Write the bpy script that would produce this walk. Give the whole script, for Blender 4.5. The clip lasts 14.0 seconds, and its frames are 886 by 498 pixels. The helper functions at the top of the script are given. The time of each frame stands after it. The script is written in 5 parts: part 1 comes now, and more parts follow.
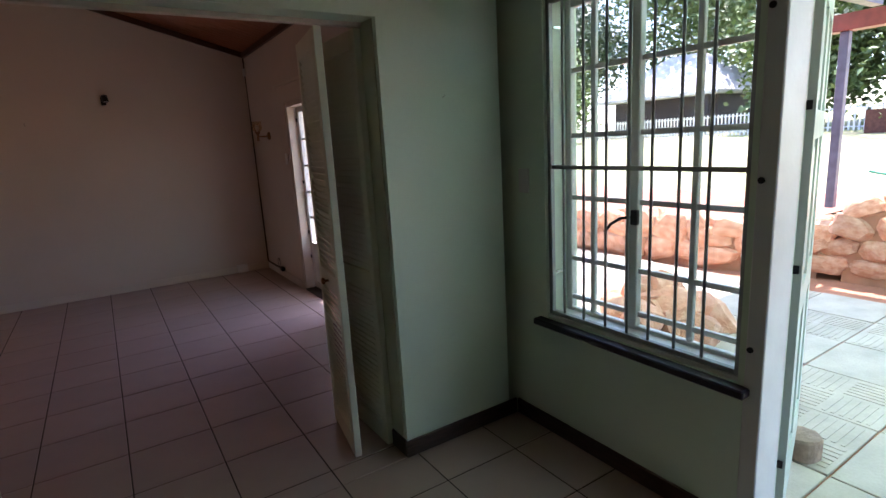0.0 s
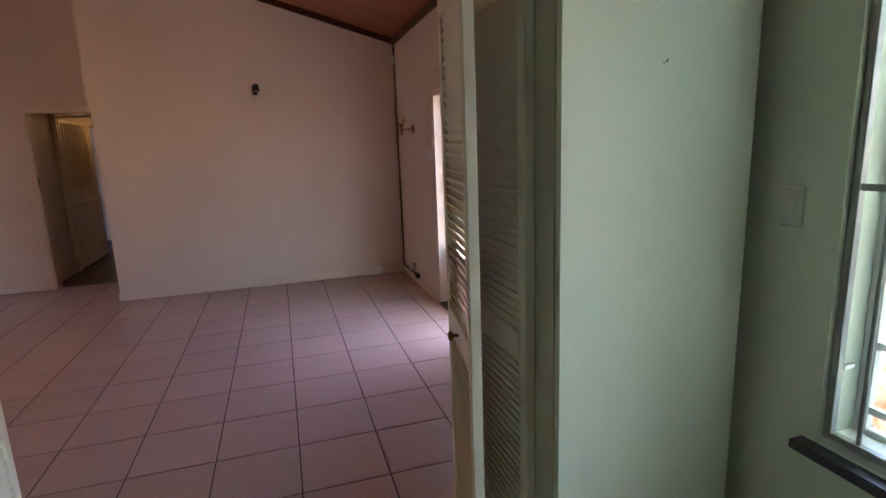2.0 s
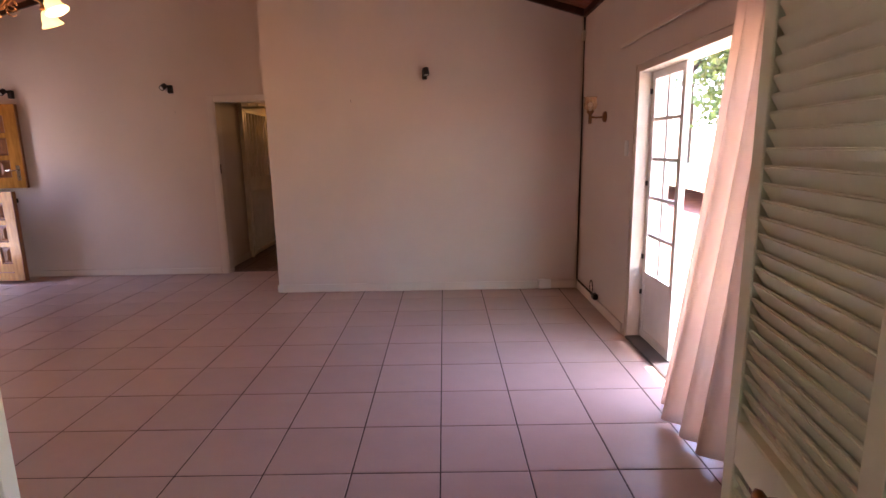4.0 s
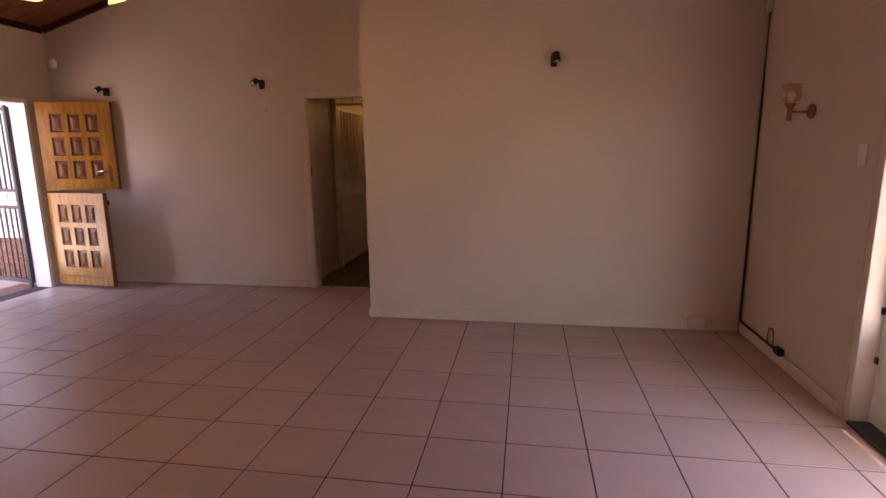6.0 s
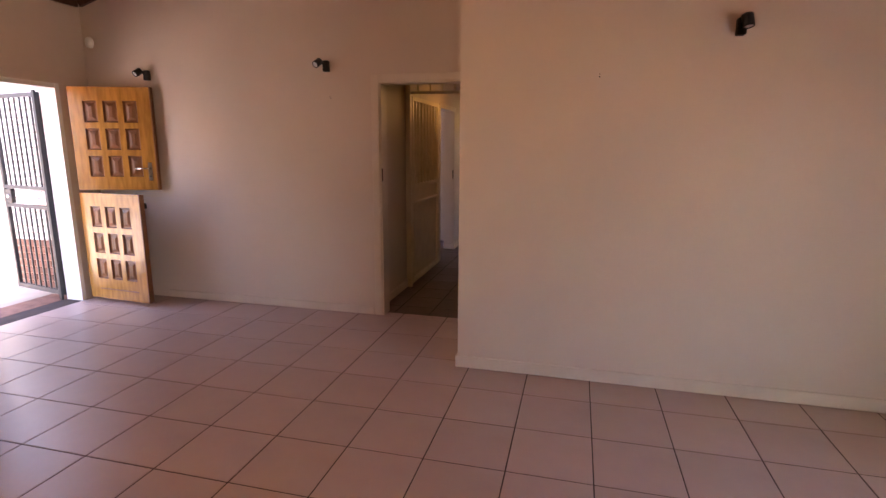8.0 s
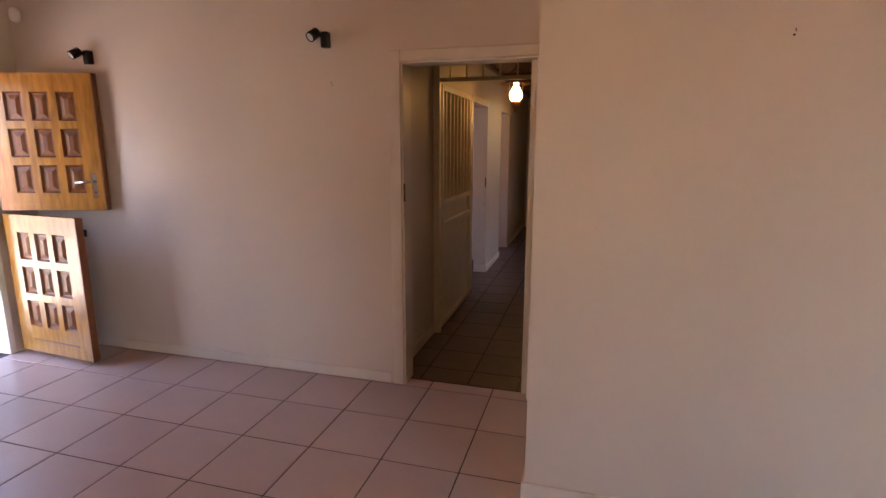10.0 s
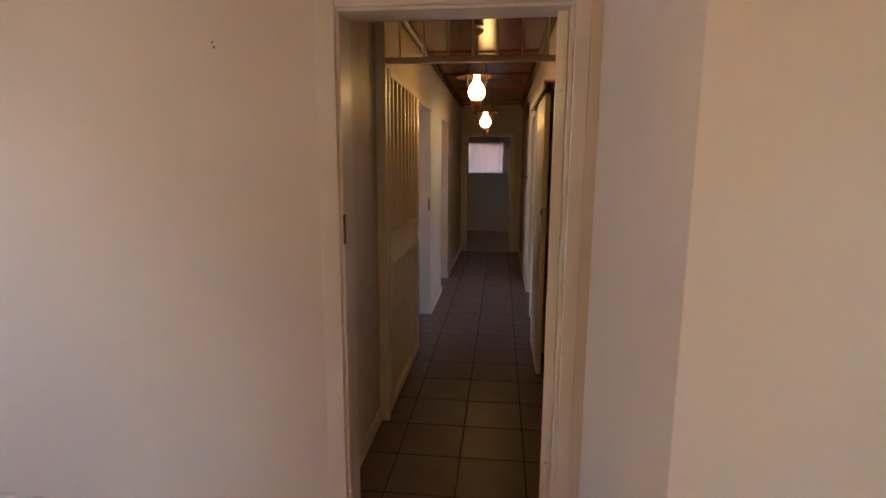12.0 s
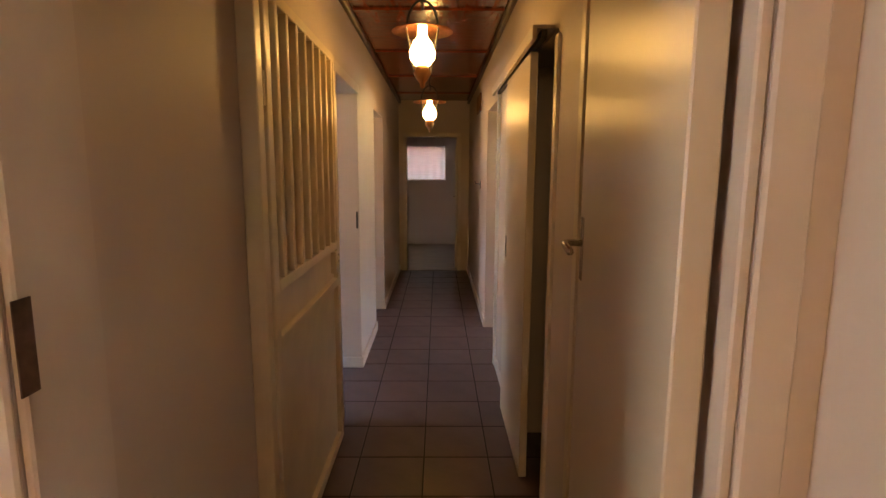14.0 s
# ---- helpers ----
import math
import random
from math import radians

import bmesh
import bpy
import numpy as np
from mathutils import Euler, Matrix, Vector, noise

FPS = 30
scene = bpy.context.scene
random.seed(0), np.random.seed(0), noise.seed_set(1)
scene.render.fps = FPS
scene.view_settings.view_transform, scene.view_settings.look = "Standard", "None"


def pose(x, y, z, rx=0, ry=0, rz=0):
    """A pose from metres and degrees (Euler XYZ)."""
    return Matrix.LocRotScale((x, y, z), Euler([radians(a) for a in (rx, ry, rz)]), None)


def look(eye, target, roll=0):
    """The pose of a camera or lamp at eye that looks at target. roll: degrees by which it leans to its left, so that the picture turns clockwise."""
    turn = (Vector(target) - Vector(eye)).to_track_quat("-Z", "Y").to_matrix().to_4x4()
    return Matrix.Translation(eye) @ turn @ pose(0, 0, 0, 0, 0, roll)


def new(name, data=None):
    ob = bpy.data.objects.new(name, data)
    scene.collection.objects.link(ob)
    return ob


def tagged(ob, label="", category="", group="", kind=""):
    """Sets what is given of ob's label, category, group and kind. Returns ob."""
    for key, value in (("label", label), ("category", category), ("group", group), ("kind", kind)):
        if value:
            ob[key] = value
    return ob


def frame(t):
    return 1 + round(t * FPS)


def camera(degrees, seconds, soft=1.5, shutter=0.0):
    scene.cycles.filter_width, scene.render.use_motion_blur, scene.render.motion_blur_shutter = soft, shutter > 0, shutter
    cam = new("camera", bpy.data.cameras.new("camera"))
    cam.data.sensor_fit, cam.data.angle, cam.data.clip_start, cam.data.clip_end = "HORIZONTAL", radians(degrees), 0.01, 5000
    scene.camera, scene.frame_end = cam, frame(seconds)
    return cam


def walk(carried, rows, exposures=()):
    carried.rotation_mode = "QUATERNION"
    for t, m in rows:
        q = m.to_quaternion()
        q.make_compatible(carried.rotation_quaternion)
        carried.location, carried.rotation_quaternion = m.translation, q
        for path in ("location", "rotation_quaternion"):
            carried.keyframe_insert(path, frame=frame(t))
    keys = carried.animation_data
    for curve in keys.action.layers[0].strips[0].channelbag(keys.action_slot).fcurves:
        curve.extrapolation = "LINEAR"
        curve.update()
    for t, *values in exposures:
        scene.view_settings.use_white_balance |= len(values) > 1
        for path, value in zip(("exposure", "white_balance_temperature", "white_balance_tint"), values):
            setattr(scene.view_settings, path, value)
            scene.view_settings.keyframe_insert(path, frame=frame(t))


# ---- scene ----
cam = camera(80.6, 14.0)
PATH = [
    (0, (-0.31, -0.84, 1.523), (0.747, 0.808, 1.118), -3.3),
    (0.5, (-0.211, -0.641, 1.534), (0.762, 1.059, 1.129), -2.9),
    (1, (-0.131, -0.457, 1.527), (0.719, 1.309, 1.129), -2.3),
    (1.5, (-0.066, -0.241, 1.551), (0.656, 1.579, 1.141), -2.5),
    (2, (0.031, -0.017, 1.521), (0.603, 1.859, 1.128), -2.1),
    (2.5, (0.102, 0.235, 1.482), (0.518, 2.154, 1.101), -1.8),
    (3, (0.121, 0.426, 1.452), (0.38, 2.373, 1.077), -1.5),
    (3.5, (0.081, 0.659, 1.444), (0.193, 2.621, 1.072), -1.1),
    (4, (0.039, 0.854, 1.442), (0.03, 2.819, 1.068), -1.0),
    (4.2, (0.034, 0.925, 1.431), (-0.015, 2.891, 1.069), -1.0),
    (6.3, (-0.461, 1.902, 1.491), (-0.792, 3.838, 1.115), -0.3),
    (6.5, (-0.561, 2.001, 1.5), (-0.898, 3.934, 1.11), 0.0),
    (7, (-0.724, 2.244, 1.494), (-1.12, 4.166, 1.106), 0.1),
    (7.2, (-0.778, 2.328, 1.473), (-1.192, 4.249, 1.102), 0.2),
    (9.3, (-1.255, 3.662, 1.585), (-1.811, 5.538, 1.17), 0.1),
    (9.5, (-1.32, 3.767, 1.568), (-1.868, 5.647, 1.163), 0.0),
    (10, (-1.484, 4.04, 1.553), (-2.018, 5.928, 1.162), 0.1),
    (10.5, (-1.622, 4.33, 1.534), (-2.079, 6.239, 1.155), 0.2),
    (11, (-1.783, 4.627, 1.526), (-2.136, 6.562, 1.165), 0.1),
    (11.5, (-1.927, 4.911, 1.512), (-2.216, 6.86, 1.173), -0.2),
    (12, (-2.021, 5.214, 1.509), (-2.236, 7.175, 1.183), 0.3),
    (12.5, (-2.078, 5.545, 1.514), (-2.25, 7.513, 1.199), 0.4),
    (13, (-2.128, 5.862, 1.505), (-2.229, 7.837, 1.203), 0.4),
    (13.5, (-2.136, 6.194, 1.486), (-2.157, 8.171, 1.189), 0.4),
    (14, (-2.132, 6.513, 1.461), (-2.113, 8.491, 1.166), 0.3),
]
walk(cam, [(t, look(eye, target, roll)) for t, eye, target, roll in PATH], exposures=[(0, 2.5, 6000, 27), (1.0, 2.95, 6200, 29), (1.5, 3.2, 6200, 30), (2.0, 3.8, 6200, 31), (2.5, 4.15, 6300, 33), (3.5, 4.3, 6500, 36), (4.2, 4.1, 6600, 38), (6.5, 3.8, 7500, 40), (7.2, 4.05, 7400, 38), (9.5, 4.4, 6600, 26), (11, 4.62, 6400, 19), (12.5, 4.9, 6000, 9), (13.2, 5.05, 6400, 12), (14, 5.35, 6900, 14)])

# ---- light ----
world = bpy.data.worlds.new("sky")
scene.world = world
world.use_nodes = True
SUN_EL, SUN_AZ = 73.5, 82.0   # elevation; azimuth clockwise from +y
wn = world.node_tree
sky = wn.nodes.new("ShaderNodeTexSky")
sky.sky_type = 'NISHITA'
sky.sun_disc = False
sky.sun_elevation, sky.sun_rotation = radians(SUN_EL), radians(SUN_AZ)
wn.links.new(sky.outputs[0], wn.nodes["Background"].inputs[0])
wn.nodes["Background"].inputs[1].default_value = 0.15
sun = new("sun", bpy.data.lights.new("sun", 'SUN'))
sun.data.energy, sun.data.angle, sun.data.color = 3.2, radians(0.53), (1.0, 0.95, 0.87)
sd = Vector((math.sin(radians(SUN_AZ)) * math.cos(radians(SUN_EL)), math.cos(radians(SUN_AZ)) * math.cos(radians(SUN_EL)), math.sin(radians(SUN_EL))))
sun.matrix_world = look(sd * 30, (0, 0, 0))


def bulb(name, at, watts, colour, radius=0.03):
    ob = new(name, bpy.data.lights.new(name, 'POINT'))
    ob.data.energy, ob.data.color, ob.data.shadow_soft_size = watts, colour, radius
    ob.location = at
    return ob


CHAND_W = 0.3

# ---- materials ----
MATS = {}


def mat(name, colour, rough=0.6, metal=0.0, var=0.12, scale=6.0, bump=0.0, bscale=60.0, colour2=None, stretch=(1, 1, 1), rnd=0.0, coat=0.0, emit=None, strength=0.0, fine=0.0):
    """A surface with two scales of variation, fine relief, and a shift from piece to piece."""
    m = bpy.data.materials.new(name)
    m.use_nodes = True
    nt = m.node_tree
    n, l = nt.nodes, nt.links
    b = n["Principled BSDF"]
    b.inputs["Roughness"].default_value = rough
    b.inputs["Metallic"].default_value = metal
    b.inputs["Coat Weight"].default_value = coat
    tc = n.new("ShaderNodeTexCoord")
    mp = n.new("ShaderNodeMapping")
    mp.inputs["Scale"].default_value = stretch
    l.new(tc.outputs["Object"], mp.inputs[0])
    big = n.new("ShaderNodeTexNoise")
    big.inputs["Scale"].default_value = scale
    big.inputs["Detail"].default_value = 5
    l.new(mp.outputs[0], big.inputs[0])
    small = n.new("ShaderNodeTexNoise")
    small.inputs["Scale"].default_value = bscale
    small.inputs["Detail"].default_value = 4
    l.new(mp.outputs[0], small.inputs[0])
    c2 = colour2 or tuple(c * (1 - 2 * var) for c in colour)
    mix = n.new("ShaderNodeMix")
    mix.data_type = 'RGBA'
    ramp = n.new("ShaderNodeMapRange")
    ramp.inputs[1].default_value, ramp.inputs[2].default_value = 0.35, 0.7
    l.new(big.outputs[0], ramp.inputs[0])
    l.new(ramp.outputs[0], mix.inputs[0])
    mix.inputs[6].default_value = (*colour, 1)
    mix.inputs[7].default_value = (*c2, 1)
    out = mix.outputs[2]
    if fine or rnd:
        hsv = n.new("ShaderNodeHueSaturation")
        l.new(out, hsv.inputs["Color"])
        val = n.new("ShaderNodeMath")
        val.operation = 'MULTIPLY_ADD'
        l.new(small.outputs[0], val.inputs[0])
        val.inputs[1].default_value, val.inputs[2].default_value = 2 * fine, 1 - fine
        src = val.outputs[0]
        if rnd:
            info = n.new("ShaderNodeObjectInfo")
            add = n.new("ShaderNodeMath")
            add.operation = 'MULTIPLY_ADD'
            l.new(info.outputs["Random"], add.inputs[0])
            add.inputs[1].default_value = 2 * rnd
            l.new(src, add.inputs[2])
            sub = n.new("ShaderNodeMath")
            sub.operation = 'SUBTRACT'
            l.new(add.outputs[0], sub.inputs[0])
            sub.inputs[1].default_value = rnd
            src = sub.outputs[0]
        l.new(src, hsv.inputs["Value"])
        out = hsv.outputs[0]
    l.new(out, b.inputs["Base Color"])
    rr = n.new("ShaderNodeMapRange")
    rr.inputs[3].default_value, rr.inputs[4].default_value = max(0.02, rough - 0.05), min(1, rough + 0.05)
    l.new(big.outputs[0], rr.inputs[0])
    l.new(rr.outputs[0], b.inputs["Roughness"])
    if bump:
        bp = n.new("ShaderNodeBump")
        bp.inputs["Strength"].default_value = bump
        bp.inputs["Distance"].default_value = 0.01
        l.new(small.outputs[0], bp.inputs["Height"])
        l.new(bp.outputs[0], b.inputs["Normal"])
    if emit:
        b.inputs["Emission Color"].default_value = (*emit, 1)
        b.inputs["Emission Strength"].default_value = strength
    MATS[name] = m
    return m


def glass_mat(name, tint=(1, 1, 1), rough=0.0, gloss=0.04):
    """Thin pane: mostly straight through, with a weak mirror gloss."""
    m = bpy.data.materials.new(name)
    m.use_nodes = True
    n, l = m.node_tree.nodes, m.node_tree.links
    n.clear()
    o = n.new("ShaderNodeOutputMaterial")
    t = n.new("ShaderNodeBsdfTransparent")
    t.inputs[0].default_value = (*tint, 1)
    g = n.new("ShaderNodeBsdfGlossy")
    g.inputs["Roughness"].default_value = rough
    mx = n.new("ShaderNodeMixShader")
    mx.inputs[0].default_value = gloss
    l.new(t.outputs[0], mx.inputs[1])
    l.new(g.outputs[0], mx.inputs[2])
    l.new(mx.outputs[0], o.inputs[0])
    return m


WALL = mat("wall_paint", (0.64, 0.55, 0.468), 0.55, var=0.035, scale=1.4, bump=0.045, bscale=70, fine=0.015)
# porch wall colour, with the green light under the verandah put into it
GREEN_LIT = mat("green_lit_wall_paint", (0.73, 0.84, 0.69), 0.45, var=0.035, scale=1.4, bump=0.045, bscale=70, fine=0.015)
TRIM = mat("trim_paint", (0.68, 0.60, 0.51), 0.35, var=0.05, scale=4, bump=0.08, bscale=50)
MTRIM = mat("sage_trim_paint", (0.60, 0.62, 0.47), 0.35, var=0.05, scale=4, bump=0.08, bscale=50)
LOUVRE = mat("louvre_paint", (0.82, 0.82, 0.66), 0.37, var=0.05, scale=5, bump=0.08, bscale=50)
WHITE = mat("white_paint", (0.80, 0.80, 0.78), 0.36, var=0.05, scale=5, bump=0.06, bscale=50)
PLASTIC = mat("white_plastic", (0.78, 0.77, 0.73), 0.35, var=0.03)
SKIRT_DARK = mat("dark_skirting", (0.075, 0.042, 0.033), 0.35, var=0.25, scale=12, stretch=(1, 1, 6))
TILE = mat("beige_tile", (0.475, 0.346, 0.297), 0.36, var=0.06, scale=3.0, bump=0.03, bscale=25, rnd=0.05, fine=0.03)
TILE.node_tree.nodes["Principled BSDF"].inputs["Specular IOR Level"].default_value = 0.62
GROUT = mat("grout", (0.052, 0.031, 0.027), 0.9, var=0.2, scale=8)
DTILE = mat("brown_tile", (0.115, 0.072, 0.064), 0.35, var=0.12, scale=5, bump=0.06, bscale=30, rnd=0.1, fine=0.05)
DGROUT = mat("dark_grout", (0.028, 0.02, 0.018), 0.9)
CEIL = mat("varnished_ceiling_boards", (0.24, 0.06, 0.028), 0.2, var=0.22, scale=3, stretch=(8, 1, 1), bump=0.05, bscale=30, fine=0.08)
CEILL = mat("stained_ceiling_boards", (0.33, 0.105, 0.05), 0.4, var=0.18, scale=3, stretch=(1, 8, 1), bump=0.05, bscale=30, fine=0.08)
CORNICE = mat("dark_wood_cornice", (0.075, 0.025, 0.014), 0.36, var=0.2, scale=10)
WOOD = mat("honey_varnished_wood", (0.50, 0.235, 0.045), 0.22, var=0.2, scale=5, stretch=(6, 6, 1), bump=0.04, bscale=40, fine=0.12, coat=0.4)
WOODD = mat("dark_varnished_wood", (0.24, 0.085, 0.02), 0.36, var=0.2, scale=6, stretch=(5, 5, 1), fine=0.1)
BLACK = mat("black_metal", (0.012, 0.011, 0.011), 0.4, metal=0.3, var=0.1)
IRON = mat("painted_dark_steel", (0.03, 0.032, 0.036), 0.45, var=0.2, scale=12)
STEEL = mat("brushed_steel", (0.62, 0.60, 0.57), 0.2, metal=1.0, var=0.05)
BRASS = mat("aged_brass", (0.33, 0.16, 0.07), 0.36, metal=0.9, var=0.2, scale=20)
COPPER = mat("hammered_copper", (0.42, 0.16, 0.07), 0.38, metal=0.85, var=0.25, scale=30, bump=0.3, bscale=90)
GREYBAR = mat("grey_steel_bar", (0.42, 0.45, 0.45), 0.4, metal=0.2, var=0.1, scale=20)
CREAMSTEEL = mat("cream_painted_steel", (0.72, 0.62, 0.44), 0.34, var=0.06, scale=6, bump=0.05, bscale=40)
CURTAIN = mat("pink_curtain_cloth", (0.88, 0.76, 0.69), 0.8, var=0.04, scale=8, bump=0.2, bscale=300)
CABLE = mat("dark_cable", (0.05, 0.035, 0.03), 0.6)
GLASS = glass_mat("pane_glass", (0.97, 0.98, 0.97))
AMBER = glass_mat("amber_glass", (0.97, 0.88, 0.76), 0.15, 0.16)
GLOBE = mat("lit_lamp_globe", (0.9, 0.75, 0.45), 0.3, emit=(1.0, 0.56, 0.15), strength=1.2)
SHADE = mat("lit_frosted_shade", (0.9, 0.74, 0.46), 0.4, emit=(1.0, 0.66, 0.2), strength=0.13)
LENS = mat("lamp_lens", (0.75, 0.75, 0.75), 0.15)
BLIND = mat("pale_blind", (0.78, 0.75, 0.73), 0.8, var=0.05, stretch=(1, 1, 12))
STONE = mat("ochre_stone", (0.50, 0.23, 0.13), 0.85, var=0.25, scale=2.2, bump=0.9, bscale=9, rnd=0.22, fine=0.12, colour2=(0.66, 0.42, 0.29))
PAVER = mat("concrete_paver", (0.52, 0.465, 0.37), 0.85, var=0.12, scale=4, bump=0.3, bscale=60, rnd=0.06, fine=0.08)
MORTAR = mat("mortar", (0.40, 0.20, 0.12), 0.95, bump=0.4, bscale=60)
GRASS = mat("dry_lawn", (0.30, 0.36, 0.14), 0.9, var=0.2, scale=1.2, bump=0.8, bscale=60, colour2=(0.46, 0.40, 0.24), fine=0.15)
EARTH = mat("red_earth", (0.46, 0.20, 0.12), 0.95, var=0.2, scale=2, bump=0.6, bscale=30, fine=0.15)
LEAF = mat("leaf_green", (0.085, 0.14, 0.04), 0.5, var=0.3, scale=2, colour2=(0.16, 0.22, 0.07), fine=0.1)
LEAFD = mat("dark_leaf_green", (0.04, 0.075, 0.03), 0.5, var=0.3, scale=2, colour2=(0.07, 0.11, 0.045), fine=0.1)
BARK = mat("bark", (0.12, 0.08, 0.055), 0.9, var=0.25, scale=9, stretch=(3, 3, 1), bump=0.6, bscale=30)
THATCH = mat("weathered_roof", (0.68, 0.67, 0.64), 0.8, var=0.15, scale=4, bump=0.3, bscale=40)
HUTW = mat("dark_hut_boards", (0.05, 0.04, 0.045), 0.7, var=0.2, scale=5)
REDBEAM = mat("red_oxide_steel", (0.22, 0.035, 0.025), 0.45, var=0.2, scale=9)
POSTC = mat("slate_blue_paint", (0.12, 0.10, 0.16), 0.4, var=0.2, scale=9)
BRICK = mat("brown_brick", (0.22, 0.10, 0.065), 0.85, var=0.2, scale=9, bump=0.4, bscale=60, rnd=0.15, fine=0.1)
GREENSHEET = mat("green_translucent_sheet", (0.34, 0.48, 0.32), 0.3, var=0.05)
_t = GREENSHEET.node_tree
_n = _t.nodes.new("ShaderNodeBsdfTranslucent")
_n.inputs[0].default_value = (0.34, 0.52, 0.37, 1)
_m = _t.nodes.new("ShaderNodeMixShader")
_m.inputs[0].default_value = 0.75
_t.links.new(_t.nodes["Principled BSDF"].outputs[0], _m.inputs[1])
_t.links.new(_n.outputs[0], _m.inputs[2])
_t.links.new(_m.outputs[0], _t.nodes["Material Output"].inputs[0])
ROOF = mat("roof_sheet", (0.28, 0.12, 0.09), 0.7, var=0.15, scale=5)
HOSE = mat("green_hose", (0.05, 0.3, 0.2), 0.4)
WATER = mat("pool_water", (0.25, 0.55, 0.5), 0.05, var=0.05)


# ---- mesh helpers ----
def box(bm, x0, x1, y0, y1, z0, z1, bevel=0.0):
    vs = [bm.verts.new((x, y, z)) for z in (z0, z1) for y in (y0, y1) for x in (x0, x1)]
    fs = [bm.faces.new([vs[i] for i in q]) for q in ((0, 2, 3, 1), (4, 5, 7, 6), (0, 1, 5, 4), (2, 6, 7, 3), (0, 4, 6, 2), (1, 3, 7, 5))]
    if bevel:
        es = {e for f in fs for e in f.edges}
        bmesh.ops.bevel(bm, geom=list(es), offset=bevel, segments=1, affect='EDGES')
    return bm


def boxes(*specs, bevel=0.0):
    bm = bmesh.new()
    for s in specs:
        box(bm, *s, bevel=bevel)
    return bm


def lathe(bm, prof, at=(0, 0, 0), n=20, axis='Z'):
    """Turned shape from (radius, height) pairs."""
    rings = []
    for r, h in prof:
        ring = []
        for i in range(n):
            a = 2 * math.pi * i / n
            p = (r * math.cos(a), r * math.sin(a), h)
            if axis == 'X':
                p = (p[2], p[0], p[1])
            elif axis == 'Y':
                p = (p[0], p[2], p[1])
            ring.append(bm.verts.new((at[0] + p[0], at[1] + p[1], at[2] + p[2])))
        rings.append(ring)
    for a, b in zip(rings, rings[1:]):
        for i in range(n):
            bm.faces.new((a[i], a[(i + 1) % n], b[(i + 1) % n], b[i]))
    for ring in (rings[0], rings[-1]):
        try:
            bm.faces.new(ring)
        except ValueError:
            pass
    bmesh.ops.recalc_face_normals(bm, faces=bm.faces[:])
    return bm


def tube(bm, pts, r, n=8):
    """A round rod along points."""
    pts = [Vector(p) for p in pts]
    rings = []
    for i, p in enumerate(pts):
        d = (pts[min(i + 1, len(pts) - 1)] - pts[max(i - 1, 0)]).normalized()
        q = d.to_track_quat('Z', 'Y')
        rr = r[i] if isinstance(r, (list, tuple)) else r
        rings.append([bm.verts.new(p + q @ Vector((rr * math.cos(2 * math.pi * k / n), rr * math.sin(2 * math.pi * k / n), 0))) for k in range(n)])
    for a, b in zip(rings, rings[1:]):
        for k in range(n):
            bm.faces.new((a[k], a[(k + 1) % n], b[(k + 1) % n], b[k]))
    bm.faces.new(rings[0][::-1])
    bm.faces.new(rings[-1])
    bmesh.ops.recalc_face_normals(bm, faces=bm.faces[:])
    return bm


def mesh_of(name, bm, material, smooth=False):
    me = bpy.data.meshes.new(name)
    bm.to_mesh(me)
    bm.free()
    me.materials.append(material)
    if smooth:
        for p in me.polygons:
            p.use_smooth = True
    return me


def part(name, bm, material, parent, label="", smooth=False):
    ob = new(name, mesh_of(name, bm, material, smooth))
    ob.parent = parent
    if label:
        ob["label"] = label
    return ob


def thing(name, label, category, at=(0, 0, 0), rz=0, group=""):
    ob = new(name)
    ob.empty_display_size = 0.1
    ob.matrix_world = pose(*at, 0, 0, rz)
    return tagged(ob, label, category, group)


def structure(name, bm, material, label, category, smooth=False):
    return tagged(new(name, mesh_of(name, bm, material, smooth)), label, category, kind="structure")


# ---- plan ----
XE, XR, XW = 1.41, 1.47, -5.62      # inner faces: east wall of the lounge, east wall of the porch room, west wall
YP0, YP1 = 1.245, 1.40              # partition between porch room and lounge
YN, YC, XC = 7.07, 6.14, -1.70      # north wall, face and corner of the projecting wall
OX0, OX1, OZ = -0.97, 0.757, 2.045  # opening in the partition
CX0, CX1, CZ, CY1 = -2.70, -1.69, 2.45, 14.15  # corridor
DX0, DX1, DZ = -2.605, -1.79, 2.035  # doorway to the corridor
RX, RZ = -2.33, 3.78                # ridge of the lounge ceiling
SL = 0.285
XO = 1.69                           # outer face of the east wall
GZ = -0.10                          # ground outside


def slope_z(x):
    return RZ - SL * abs(x - RX)


# east wall of the lounge, with the french door's opening
FY0, FY1, FZ = 3.05, 4.72, 2.0
structure("wall_east", boxes((XE, XO, YP1, FY0, 0, 3.0), (XE, XO, FY1, YC + 0.2, 0, 3.0), (XE, XO, FY0, FY1, FZ, 3.0)), WALL, "cream painted plaster wall with a double door opening", "wall")
